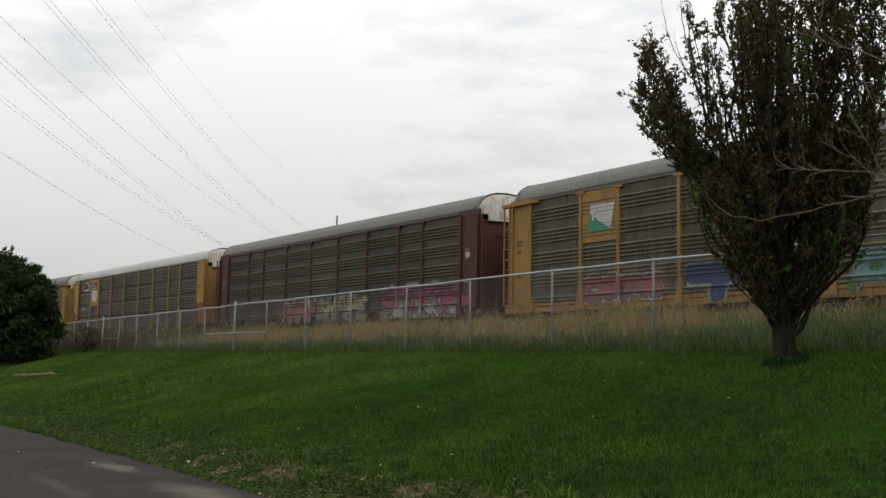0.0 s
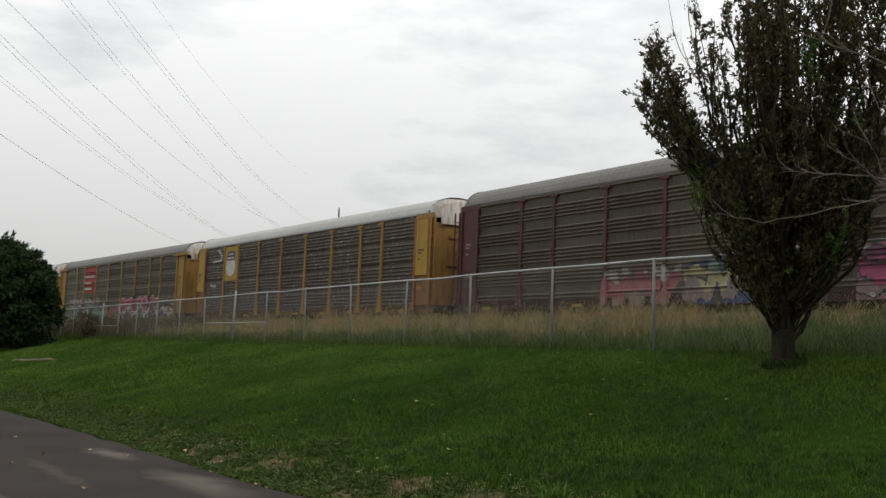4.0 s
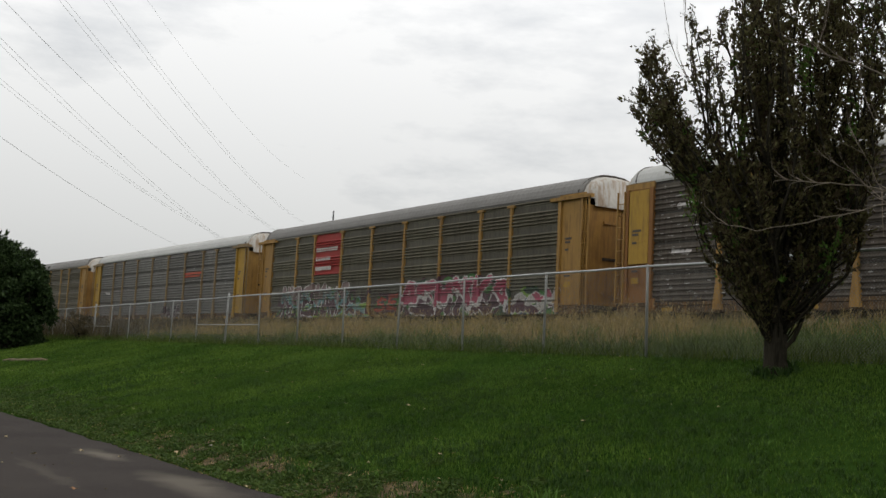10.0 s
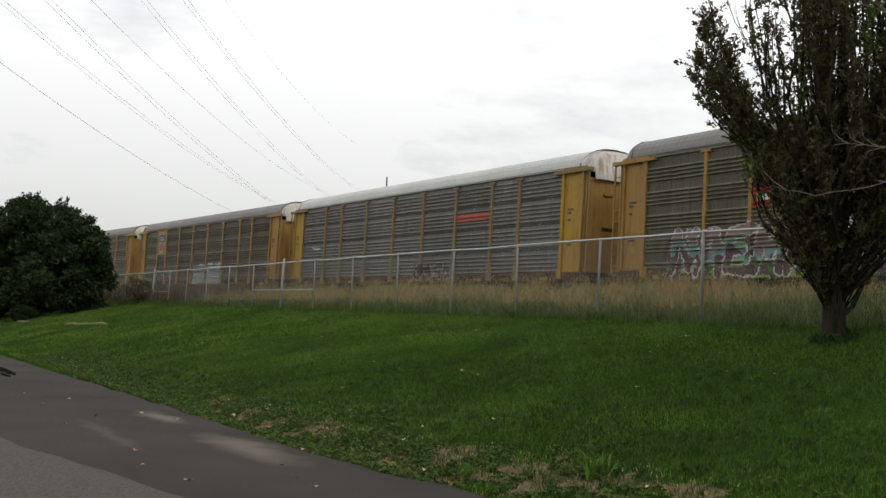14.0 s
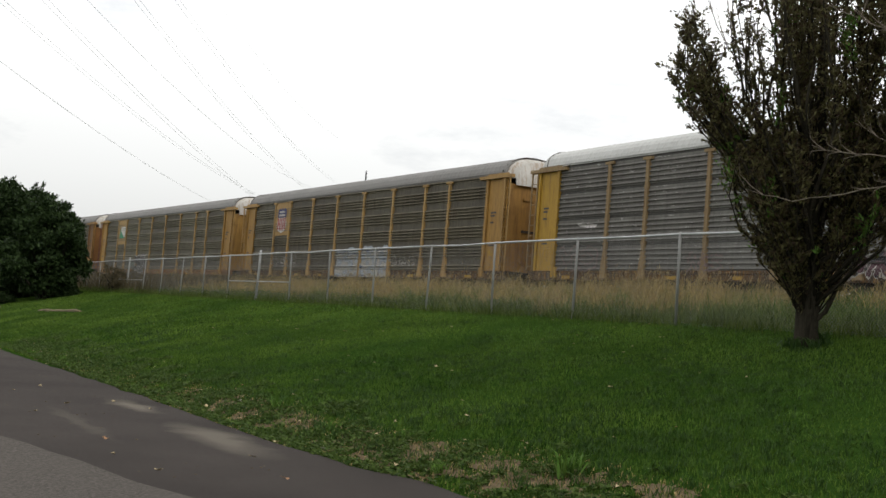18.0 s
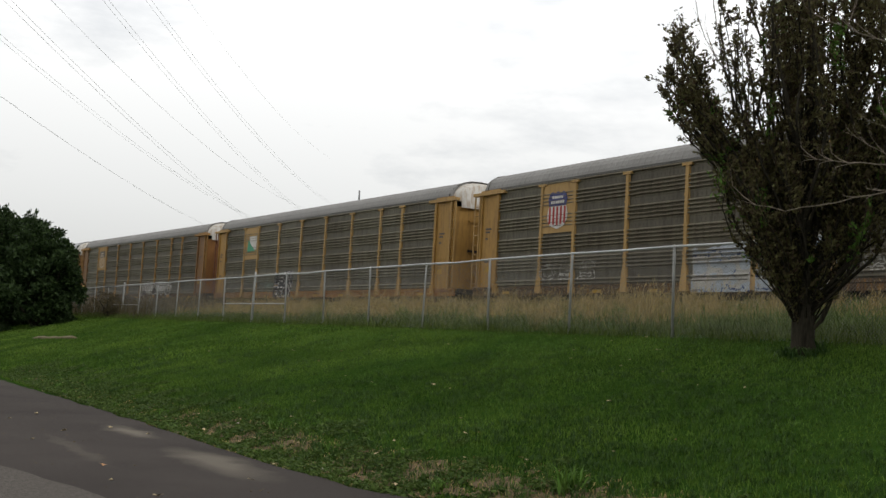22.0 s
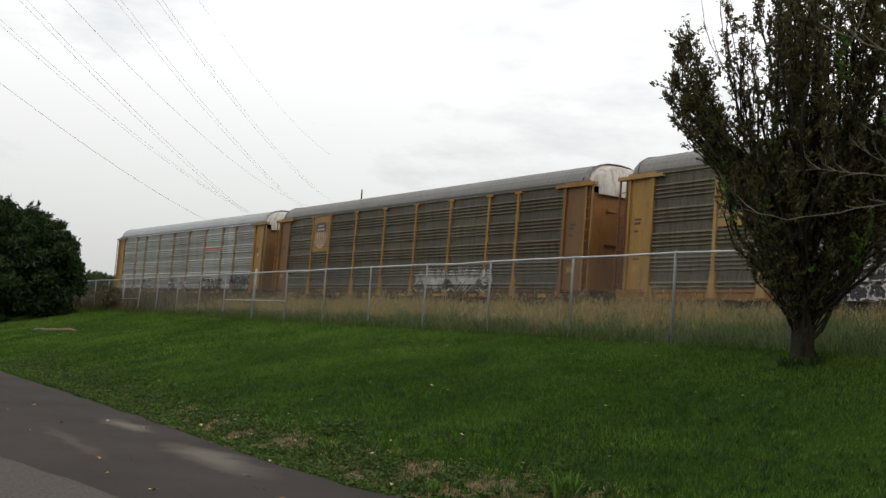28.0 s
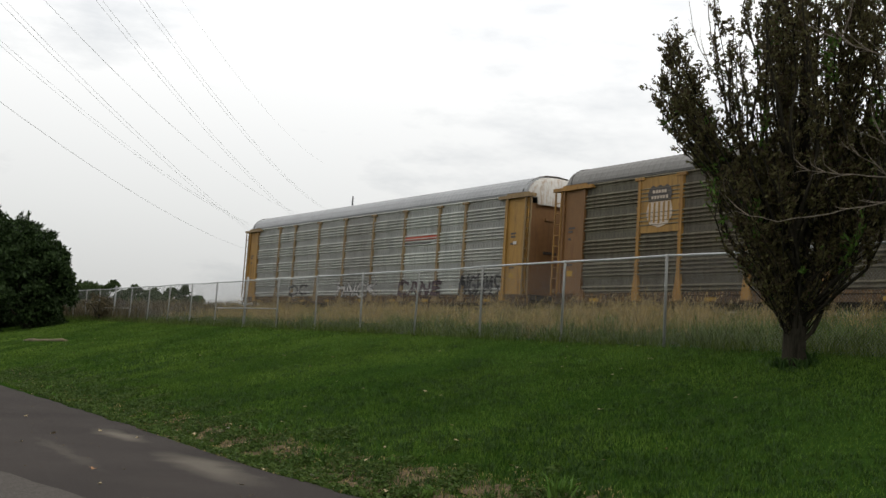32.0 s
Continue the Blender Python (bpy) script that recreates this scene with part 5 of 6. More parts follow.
def build_grass():
    rng = np.random.default_rng(2)

    def lawn_keep(a, q):
        k = in_view(a, q) & (q > np.array([drive_edge(x) for x in a]) + rng.uniform(-0.05, 0.12, len(a)))
        b = np.array([bare(x, y) if y < 7.2 else 0.0 for x, y in zip(a, q)])
        return k & (rng.uniform(size=len(a)) > np.clip((b - 0.20) * 2.6, 0, 0.62))
    p, a, q = field_points(175000, 0, 26, 5.1, 13.4, rng, lawn_keep)
    tagged(new("lawn_grass", blades("lawn_grass", p, rng.uniform(0.03, 0.080, len(p)), 0.0095, 0.9, M_BLADE, rng)), "short mown green grass on the slope", "grass", "", "stuff")
    p, a, q = field_points(80000, 26, 75, 4.9, 13.4, rng, lawn_keep)
    tagged(new("lawn_grass", blades("lawn_grass_far", p, rng.uniform(0.04, 0.09, len(p)), 0.03, 0.8, M_BLADE, rng)), "short mown green grass on the slope", "grass", "", "stuff")
    p, a, q = field_points(90000, 0, 40, 5.0, 13.2, rng, lambda a, q: in_view(a, q) & (noise2(a, q, 0.55, 9) + 0.5 * noise2(a, q, 2.5, 3) > np.interp(q, (6, 9, 12.5), (0.50, 0.30, 0.02))))
    tagged(new("pale_lawn_tufts", blades("pale_lawn_tufts", p, rng.uniform(0.04, 0.085, len(p)), 0.010, 0.8, M_BLADE_LIGHT, rng)), "paler tufts of lawn grass", "grass", "", "stuff")
    p, a, q = field_points(16000, 4, 30, 5.0, 7.2, rng, lambda a, q: in_view(a, q) & np.array([bare(x, y) > 0.12 for x, y in zip(a, q)]) & (q > np.array([drive_edge(x) for x in a])))
    p[:, 2] += 0.015
    tagged(new("withered_grass", blades("withered_grass", p, rng.uniform(0.015, 0.05, len(p)), 0.010, 1.3, M_STRAW, rng)), "short withered grass on worn soil", "grass", "", "stuff")
    p, h = tufts(11000, 0, 34, 5.6, 13.3, 12, 0.05, lambda a, q: np.interp(q, (6, 13), (0.11, 0.07)), lambda a, q: in_view(a, q) & (noise2(a, q, 0.8, 52) + 0.6 * noise2(a, q, 3.0, 53) > np.interp(q, (6, 8.5, 13), (-0.30, -0.12, 0.30)) + np.clip((a - 14) * 0.03, -0.2, 0.3)), rng)
    tagged(new("coarse_lawn_tufts", blades("coarse_lawn_tufts", p, h, 0.010, 1.0, M_LUSH, rng)), "coarse dark tufts in the lawn", "grass", "", "stuff")
    # low broad-leaved herbs among the worn soil beside the drive
    clump = lambda a, q: noise2(a, q, 1.6, 12) + 0.7 * noise2(a, q, 5.0, 13)
    p, a, q = field_points(80000, 4, 34, 4.95, 7.0, rng, lambda a, q: in_view(a, q) & (q > np.array([drive_edge(x) for x in a]) + 0.02 + 0.10 * noise2(a, q, 2.2, 77)) & (clump(a, q) > np.interp(q, (5.2, 7.0), (-0.24, 0.46))))
    p[:, 2] += rng.uniform(0.015, 0.07, len(p))
    d = rng.normal(0, 1, (len(p), 3)) * [1, 1, 0.35]
    tagged(new("low_herbs", leaf_cloud("low_herbs", p, d, rng.uniform(0.03, 0.085, len(p)), rng.uniform(0.018, 0.042, len(p)), M_HERB, rng)), "low broad-leaved weeds at the edge of the lawn", "weeds", "", "stuff")
    # rough green grass at the foot of the fence and behind
    p, a, q = field_points(76000, -12, 80, 13.2, 16.0, rng, lambda a, q: in_view(a, q) & (noise2(a, q, 0.9, 17) > rng.uniform(-0.7, 0.3, len(a))))
    tagged(new("rough_grass", blades("rough_grass", p, rng.uniform(0.12, 0.46, len(p)) * np.interp(q, (13.2, 14.2), (0.6, 1.1)), 0.014, 0.8, M_FOOT, rng)), "rough dark green grass along the foot of the fence", "grass", "", "stuff")
    p, h = tufts(1900, -12, 95, 14.0, 22.8, 30, 0.20, lambda a, q: np.interp(q, (14, 15, 17, 20), (0.40, 0.58, 0.70, 0.6)), in_view, rng)
    tagged(new("tall_green_grass", blades("tall_green_grass", p, h, 0.015, 0.85, M_TALL, rng)), "tall green grass before the track", "grass", "", "stuff")
    patch = lambda a, q: noise2(a, q, 0.42, 21) + 0.6 * noise2(a, q, 1.3, 5)
    p, h = tufts(3000, -12, 95, 14.5, 22.9, 46, 0.17, lambda a, q: np.clip(0.80 + 0.80 * noise2(a, q, 0.7, 31), 0.35, 1.25) * np.interp(q, (14.5, 16, 18, 20), (0.75, 1.1, 1.1, 0.9)), lambda a, q: in_view(a, q) & (patch(a, q) > rng.uniform(-0.10, 0.22, len(a)) - np.clip((a - 15.5) * 0.10, -0.95, 0.22)), rng)
    tagged(new("dry_grass", blades("dry_grass", p, h, 0.0115, 0.7, M_STRAW, rng)), "dry straw-coloured tall grass", "grass", "", "stuff")
    k = rng.uniform(size=len(p)) < 0.20
    heads = p[k] + np.stack([rng.normal(0, 0.04, k.sum()), rng.normal(0, 0.04, k.sum()), h[k] * 0.95], 1)
    tagged(new("seed_heads", leaf_cloud("seed_heads", heads, np.tile([0.15, 0.1, 1.0], (len(heads), 1)) + rng.normal(0, 0.25, (len(heads), 3)), 0.13, 0.017, M_SEED, rng)), "dry seed heads above the grass", "grass", "", "stuff")
    # weeds added behind the train to block the bright sky below the cars
    p, a, q = field_points(46000, 2, 110, 31, 36, rng, lambda a, q: in_view(a, q) & (noise2(a, q, 0.25, 44) > -0.62 - 0.02 * np.clip(a - 8, 0, 30)))
    p[:, 2] = 1.9
    tagged(new("far_weeds", blades("far_weeds", p, rng.uniform(1.5, 2.8, len(p)), 0.055, 0.4, M_BRUSH, rng)), "tall weeds added beyond the track to close the gaps under the cars", "weeds", "", "stuff")
    p, a, q = field_points(15000, 48, 84, 13.6, 20, rng, in_view)
    tagged(new("brown_weeds", blades("brown_weeds", p, rng.uniform(0.4, 1.3, len(p)), 0.028, 0.6, M_WEED_BROWN, rng)), "brown dry weeds along the fence", "weeds", "", "stuff")


build_grass()


# ---- trees and bushes ----
def limb(bm, start, end, r0, r1, rng, wob=0.12, n=7, sides=6):
    """A bent tapered limb; returns its points."""
    s, e = Vector(start), Vector(end)
    ln = (e - s).length
    pts = []
    bend = Vector((rng.uniform(-1, 1), rng.uniform(-1, 1), 0)) * wob * ln
    for i in range(n):
        t = i / (n - 1)
        j = Vector((rng.uniform(-1, 1), rng.uniform(-1, 1), rng.uniform(-1, 1))) * 0.02 * ln * (0 < i < n - 1)
        pts.append(s.lerp(e, t) + bend * math.sin(math.pi * t) + j)
    tube(bm, pts, [r0 + (r1 - r0) * i / (n - 1) for i in range(n)], sides)
    return pts


def build_tree():
    """A vase-shaped young tree with many steep limbs, dark leaves and bare twigs."""
    base = Vector((5.01, 15.51, 1.66))
    left, away = Vector((-0.95, 0.313, 0)), Vector((0.313, 0.95, 0))
    root = tagged(empty("tree", Matrix.Translation(base)), "dark-leaved tree with steep limbs and bare twigs", "tree")
    rng = random.Random(11)
    nrng = np.random.default_rng(11)
    bm = bmesh.new()
    tube(bm, [(0.02, 0, -0.15), (0.01, 0, 0.03), (0.0, 0, 0.25), (0.0, 0.0, 0.6), (-0.02, 0, 1.0), (-0.03, 0.02, 1.7), (0.02, 0.0, 2.6), (0.03, 0.03, 3.8), (0.0, 0.0, 5.2)], [0.25, 0.19, 0.165, 0.160, 0.145, 0.125, 0.105, 0.075, 0.04], 12)
    part("trunk", bm, M_BARK, root)
    reach_l = ((0.2, 0.08), (0.5, 0.22), (0.9, 0.38), (1.25, 0.56), (1.6, 0.74), (2.1, 0.90), (2.5, 1.06), (2.9, 1.42), (3.25, 1.72), (3.6, 2.02), (4.0, 2.22), (4.5, 2.30), (8.4, 2.4))
    reach_r = ((0.2, 0.15), (0.6, 0.42), (1.1, 0.72), (1.6, 0.96), (2.1, 1.12), (2.9, 1.36), (4.0, 1.55), (5.4, 1.65), (8.4, 1.6))

    def crown_at(f, g, z):
        w = np.interp(z, *zip(*(reach_l if f > 0 else reach_r)))
        d = np.interp(z, (0.2, 1.0, 2.5, 4.5, 6.5, 8.4), (0.05, 0.5, 1.1, 1.5, 1.2, 0.5))
        return left * (f * w) + away * (g * d) + Vector((0, 0, z))

    plan = []         # side share, depth share, start and end height, leafiness
    for i in range(40):      # the upright middle and the far flank
        an, rr = i * 2.399, math.sqrt((i + 0.5) / 40)
        f = math.cos(an) * rr
        plan.append((f * (0.31 if f > 0 else 0.95), math.sin(an) * rr, rng.uniform(0.9, 2.2), rng.uniform(5.4, 8.4) - 0.9 * rr, 1.0))
    for i in range(21):      # the plume that leans out
        plan.append((rng.uniform(0.70, 0.93), rng.uniform(-0.35, 0.35), rng.uniform(0.6, 1.4), rng.uniform(3.4, 5.0), 1.6))
    for i in range(11):      # thin shoots in the gap between plume and middle
        plan.append((rng.uniform(0.32, 0.60), rng.uniform(-0.5, 0.5), rng.uniform(0.6, 1.2), rng.uniform(3.6, 5.6), 0.55))
    for i in range(26):      # outer limbs of the far flank
        plan.append((-rng.uniform(0.35, 0.96), rng.uniform(-0.5, 0.3), rng.uniform(0.5, 1.3), 1.9 + 0.17 * i, 1.15))
    for i in range(46):      # short leafy shoots low on the crown
        f = rng.uniform(-0.95, 1.0)
        plan.append((f, rng.uniform(-0.9, 0.4), rng.uniform(0.12, 0.6) if f > 0 else rng.uniform(0.3, 0.8), rng.uniform(1.0, 3.0) * (1.0 if f > 0 else 0.9), 1.0 if f > -0.2 else 0.85))
    centres, dirs, fresh, fdirs = [], [], [], []
    for k, (f, g, z0, z1, leafy) in enumerate(plan):
        b = bmesh.new()
        ph = rng.uniform(0, 20)
        n = max(5, int((z1 - z0) * 3))
        pts = []
        for i in range(n):
            z = z0 + (z1 - z0) * i / (n - 1)
            p = crown_at(f, g, z)
            p = Vector((0, 0, z)).lerp(p, min(1.0, 0.10 + (z - z0) / (1.15 if z1 > 3.0 else 0.7)))
            pts.append(p + Vector((noise.noise((ph, z * 0.8, 0)), noise.noise((ph, z * 0.8, 9)), 0)) * (0.30 + 0.16 * abs(f)) * min(1, z / 1.5))
        fat = rng.uniform(0.020, 0.042) * (1 if z1 > 3 else 0.55) * (0.6 if leafy < 0.5 else 1)
        tube(b, pts, [fat + (0.006 - fat) * i / (n - 1) for i in range(n)], 5)
        green = rng.random() < 0.30
        gz = rng.uniform(1.0, z1)
        for s in range(int((z1 - z0) * 14)):
            t = rng.random() ** 0.8 * (n - 1.001)
            p = pts[int(t)].lerp(pts[int(t) + 1], t % 1)
            hole = noise.noise((p.x * 1.5 + 3, p.y * 1.5, p.z * 1.5)) + 0.6 * noise.noise((ph * 3, p.z * 2.6, 4))
            if rng.random() > leafy * (0.97 - 1.15 * max(0.0, hole)) * np.interp(p.z, (0.3, 0.8, 1.5, 2.6), (0.75, 0.8, 0.8, 1.0) if p.dot(left) > 0 else (0.12, 0.45, 0.78, 1.0)):
                continue
            if p.z < 3.0 and abs(p.dot(left)) < 0.17 and p.dot(away) < 0.05 and rng.random() < 0.85:
                continue
            out = Vector((rng.gauss(0, 0.7), rng.gauss(0, 0.7), rng.uniform(0.4, 1.5))).normalized() * (rng.uniform(0.10, 0.28 + 0.14 * abs(f)) if rng.random() < 0.85 or p.z > 2.6 else rng.uniform(0.3, 0.55))
            q = p + out
            tube(b, [p, q], [0.006, 0.002], 3, False)
            for m in range(rng.randint(15, 23)):
                c = p.lerp(q, rng.uniform(0.1, 1.12)) + Vector((rng.gauss(0, 0.024), rng.gauss(0, 0.024), rng.gauss(0, 0.022)))
                d = out.normalized() * 0.9 + Vector((rng.gauss(0, .55), rng.gauss(0, .55), rng.gauss(0.1, .45)))
                if green and abs(p.z - gz) < 0.30 and rng.random() < 0.55:
                    fresh.append(c), fdirs.append(d)
                else:
                    centres.append(c), dirs.append(d)
        part("limb", b, M_BARK, root)
    for m in range(6500):     # dense heart of the crown
        z = 1.0 + 4.6 * rng.random() ** 0.7
        f, g = rng.gauss(-0.15, 0.34), rng.gauss(0, 0.5)
        if abs(f) < 0.85 and abs(g) < 1 and (z < 3 or f < 0.3) and rng.random() < z / 2.6 and (z > 3 or abs(f) > 0.22 or g > 0) and noise.noise((f * 4, g * 3, z * 1.8)) > -0.02:
            centres.append(crown_at(f, g, z) + Vector((rng.gauss(0, .06), rng.gauss(0, .06), 0)))
            dirs.append(Vector((rng.gauss(0, .5), rng.gauss(0, .5), rng.gauss(0.6, .5))))
    ob = put("crown", leaf_cloud("crown", np.array(centres), np.array(dirs), nrng.uniform(0.048, 0.092, len(centres)), nrng.uniform(0.025, 0.041, len(centres)), M_TREE_LEAF, nrng), None, root)
    tagged(ob, "dark brown-green leaves")
    ob = put("fresh_leaves", leaf_cloud("fresh_leaves", np.array(fresh), np.array(fdirs), 0.09, 0.034, M_TREE_LEAF_GREEN, nrng), None, root)
    tagged(ob, "bright green young leaves")
    for turn, r0, up in ((-0.85, 0.050, 3.2), (0.40, 0.055, 3.6), (0.75, 0.045, 3.0), (-0.35, 0.055, 4.2)):     # stout stems that leave the trunk low down
        b = bmesh.new()
        pts = []
        for i in range(10):
            z = 0.55 + (up - 0.55) * i / 9
            p = Vector((0, 0, z)).lerp(crown_at(turn * 0.7, -0.12, z), min(1.0, i / 6))
            pts.append(p + Vector((rng.gauss(0, 0.02), rng.gauss(0, 0.02), 0)))
        tube(b, pts, [r0 * (1 - 0.08 * i) for i in range(10)], 7)
        part("limb", b, M_BARK, root)
    b = bmesh.new()
    tube(b, [-left * x + away * -0.05 + Vector((0, 0, z)) for x, z in ((0.05, 0.40), (0.15, 0.44), (0.24, 0.54), (0.34, 0.78), (0.46, 1.15), (0.62, 1.7))], [0.045, 0.04, 0.036, 0.03, 0.022, 0.01], 6)
    part("limb", b, M_BARK, root)
    # dead branches on the near side of the crown, as (sideways, height) from the foot
    dead = (((2.7, 2.75), (1.6, 2.38), (1.08, 2.26), (0.4, 2.10), (-0.28, 1.97), (-0.84, 2.10)), ((2.4, 2.3), (1.08, 2.55), (0.5, 2.62), (-0.05, 2.73)), ((2.4, 3.6), (1.07, 4.2), (0.4, 4.5), (-0.14, 4.63)),
            ((0.45, 4.45), (0.62, 5.0), (0.66, 5.6)), ((1.35, 1.9), (1.32, 2.5), (1.10, 3.0), (0.62, 3.3)), ((1.9, 2.2), (1.62, 2.9), (1.2, 3.5), (1.0, 4.2)), ((1.4, 2.33), (0.95, 2.75), (0.45, 3.05)),
            ((-1.2, 4.2), (-1.62, 5.0), (-1.80, 6.0)), ((-1.2, 4.3), (-1.40, 5.2), (-1.42, 6.1)), ((-0.9, 2.2), (-1.35, 2.9), (-1.62, 3.6), (-1.66, 3.9)))
    for i, line in enumerate(dead):
        b = bmesh.new()
        near = -1.25 if i < 7 else -0.1
        pts = []
        for (x0, h0), (x1, h1) in zip(line, line[1:]):
            for t in (0, 0.33, 0.67):
                pts.append(left * -(x0 + (x1 - x0) * t) + away * (near + rng.gauss(0, 0.03)) + Vector((rng.gauss(0, .012), 0, h0 + (h1 - h0) * t + rng.gauss(0, .015))))
        pts.append(left * -line[-1][0] + away * near + Vector((0, 0, line[-1][1])))
        fat = 0.0135 if i < 3 else 0.0075
        tube(b, pts, [fat * (1 - 0.7 * k / (len(pts) - 1)) for k in range(len(pts))], 5, False)
        for k in range(9):
            m = rng.randint(1, len(pts) - 2)
            p, run = pts[m], (pts[m + 1] - pts[m - 1]).normalized()
            turn = Vector((0, 0, rng.choice((-0.5, 0.6, 0.9)))) + away * rng.gauss(0, 0.2)
            ln = rng.uniform(0.15, 0.55)
            q1, q2, q3 = p + (run + turn * 0.5) * ln * 0.33, p + (run * 0.9 + turn * 0.6) * ln * 0.7, p + (run * 0.7 + turn * 0.9) * ln
            tube(b, [p, q1, q2, q3], [fat * 0.55, fat * 0.42, fat * 0.3, 0.0015], 4, False)
        part("bare_twig", b, M_TWIG, root, "bare grey twig")
    return root


def build_shrub(name, x, y, z, r, h, n, leaf, mat, seed, label, lobes=14, category="bush", kind=""):
    """A bushy shrub of overlapping leafy lobes on short stems."""
    rng = np.random.default_rng(seed)
    prng = random.Random(seed)
    root = tagged(empty(name, Matrix.Translation((x, y, z))), label, category, "", kind)
    cs = []
    for i in range(lobes):
        an, t = i * 2.399, (i + 0.5) / lobes
        zz = h * (0.05 + 0.81 * t)
        rr = r * 0.82 * math.sqrt(max(0.05, 1 - (max(0, t - 0.25) / 0.85) ** 2)) * (0.30 + 0.70 * prng.random())
        c = Vector((math.cos(an) * rr, math.sin(an) * rr, zz))
        cs.append((c, r * prng.uniform(0.17, 0.36)))
        bm = bmesh.new()
        limb(bm, (prng.uniform(-.2, .2), prng.uniform(-.2, .2), -0.1), c, 0.05 + 0.01 * h, 0.015, prng, 0.1, 6, 5)
        part("stem", bm, M_BARK, root)
    pts, dr = [], []
    per = n // lobes
    for c, s in cs:
        d = rng.normal(size=(per, 3))
        d[:, 2] = np.where(d[:, 2] < -0.5, -d[:, 2], d[:, 2])
        d /= np.linalg.norm(d, axis=1)[:, None]
        rad = s * rng.uniform(0.35, 1.0, per) ** 0.45 * (1 + 0.30 * np.sin(d[:, 0] * 7 + c.x * 5) * np.sin(d[:, 2] * 8 + d[:, 1] * 5))
        pts.append(np.array(c) + d * rad[:, None] * np.array([1, 1, 0.85]))
        dr.append(d * 0.5 + rng.normal(0, 0.6, (per, 3)) + [0, 0, 0.25])
    for i in range(lobes * 9):        # leafy shoots that break the outline
        c, s = cs[prng.randrange(lobes)]
        o = Vector((prng.gauss(0, 1), prng.gauss(0, 1), abs(prng.gauss(0.5, 0.8)))).normalized()
        tip = c + o * s * prng.uniform(1.0, 1.35)
        m = 26
        t = rng.uniform(0.55, 1.0, m)[:, None]
        pts.append(np.array(c) + (np.array(tip) - np.array(c)) * t + rng.normal(0, 0.045 * s + 0.03, (m, 3)))
        dr.append(np.tile(np.array(o), (m, 1)) + rng.normal(0, 0.6, (m, 3)))
    pts, dr = np.concatenate(pts), np.concatenate(dr)
    k = pts[:, 2] > 0.02
    put("crown", leaf_cloud("crown", pts[k], dr[k], rng.uniform(0.7, 1.3, k.sum()) * leaf, rng.uniform(0.45, 0.7, k.sum()) * leaf, mat, rng), None, root)
    return root


def polar(az, r):
    return r * math.sin(radians(az)), r * math.cos(radians(az))


tree = build_tree()
# unseen neighbour tree, inferred from the twigs reaching in; also shades the lawn
copy_thing(tree, pose(7.9, 12.2, 1.55, 0, 0, 170))
# second unseen tree, added only to shade the near right of the lawn
copy_thing(tree, pose(9.6, 7.6, 1.4, 0, 0, 75))
for az, r, rad, h, n, seed in ((-23.1, 63.5, 3.7, 6.8, 26000, 3), (-21.15, 58, 2.6, 5.1, 18000, 4), (-25.4, 68, 4.6, 7.4, 24000, 5), (-20.95, 59, 1.5, 3.3, 9000, 6), (-24.6, 66, 2.5, 4.8, 12000, 7)):
    x, y = polar(az, r)
    build_shrub("bush", x, y, ground_z(x * ACROSS.x + y * ACROSS.y) - 0.1, rad, h, int(n * 1.5), 0.20, M_BUSH_LEAF, seed, "dense dark green bush at the edge of the lawn", 26)
x, y = polar(-17.85, 57)
build_shrub("dry_shrub", x, y, 1.85, 1.5, 1.35, 600, 0.10, M_WEED_BROWN, 9, "small brown dry shrub at the fence", 10)
for az, r, rad, h, seed in ((-18.9, 118, 2.4, 5.0, 21), (-17.6, 122, 2.4, 5.9, 22), (-16.6, 126, 2.6, 5.6, 23), (-15.6, 128, 2.4, 5.3, 24), (-14.7, 124, 2.2, 5.6, 25), (-14.0, 121, 1.9, 6.0, 28), (-12.9, 150, 1.6, 4.2, 26), (-12.1, 160, 1.2, 4.0, 29), (-20.0, 120, 3.0, 6.0, 27), (-18.3, 114, 2.6, 4.5, 30), (-17.1, 114, 2.6, 4.3, 31), (-16.0, 116, 2.6, 4.4, 32), (-15.0, 116, 2.6, 4.2, 33), (-13.5, 118, 2.4, 4.3, 34)):
    x, y = polar(az, r)
    build_shrub("far_tree", x, y, 1.3, rad, h, 3200, 0.40, M_FAR_LEAF, seed, "distant green tree beyond the track", 12, "tree")


# ---- small things on the lawn and the drive ----
def on_ground(a, q, lift=0.0):
    z = 0.03 if q < 4.9 else ground_z(q) + (0.05 * noise.noise((a * 0.25, q * 0.25, 0)) if q > 5 else 0)
    return tp(a, q, z + lift)


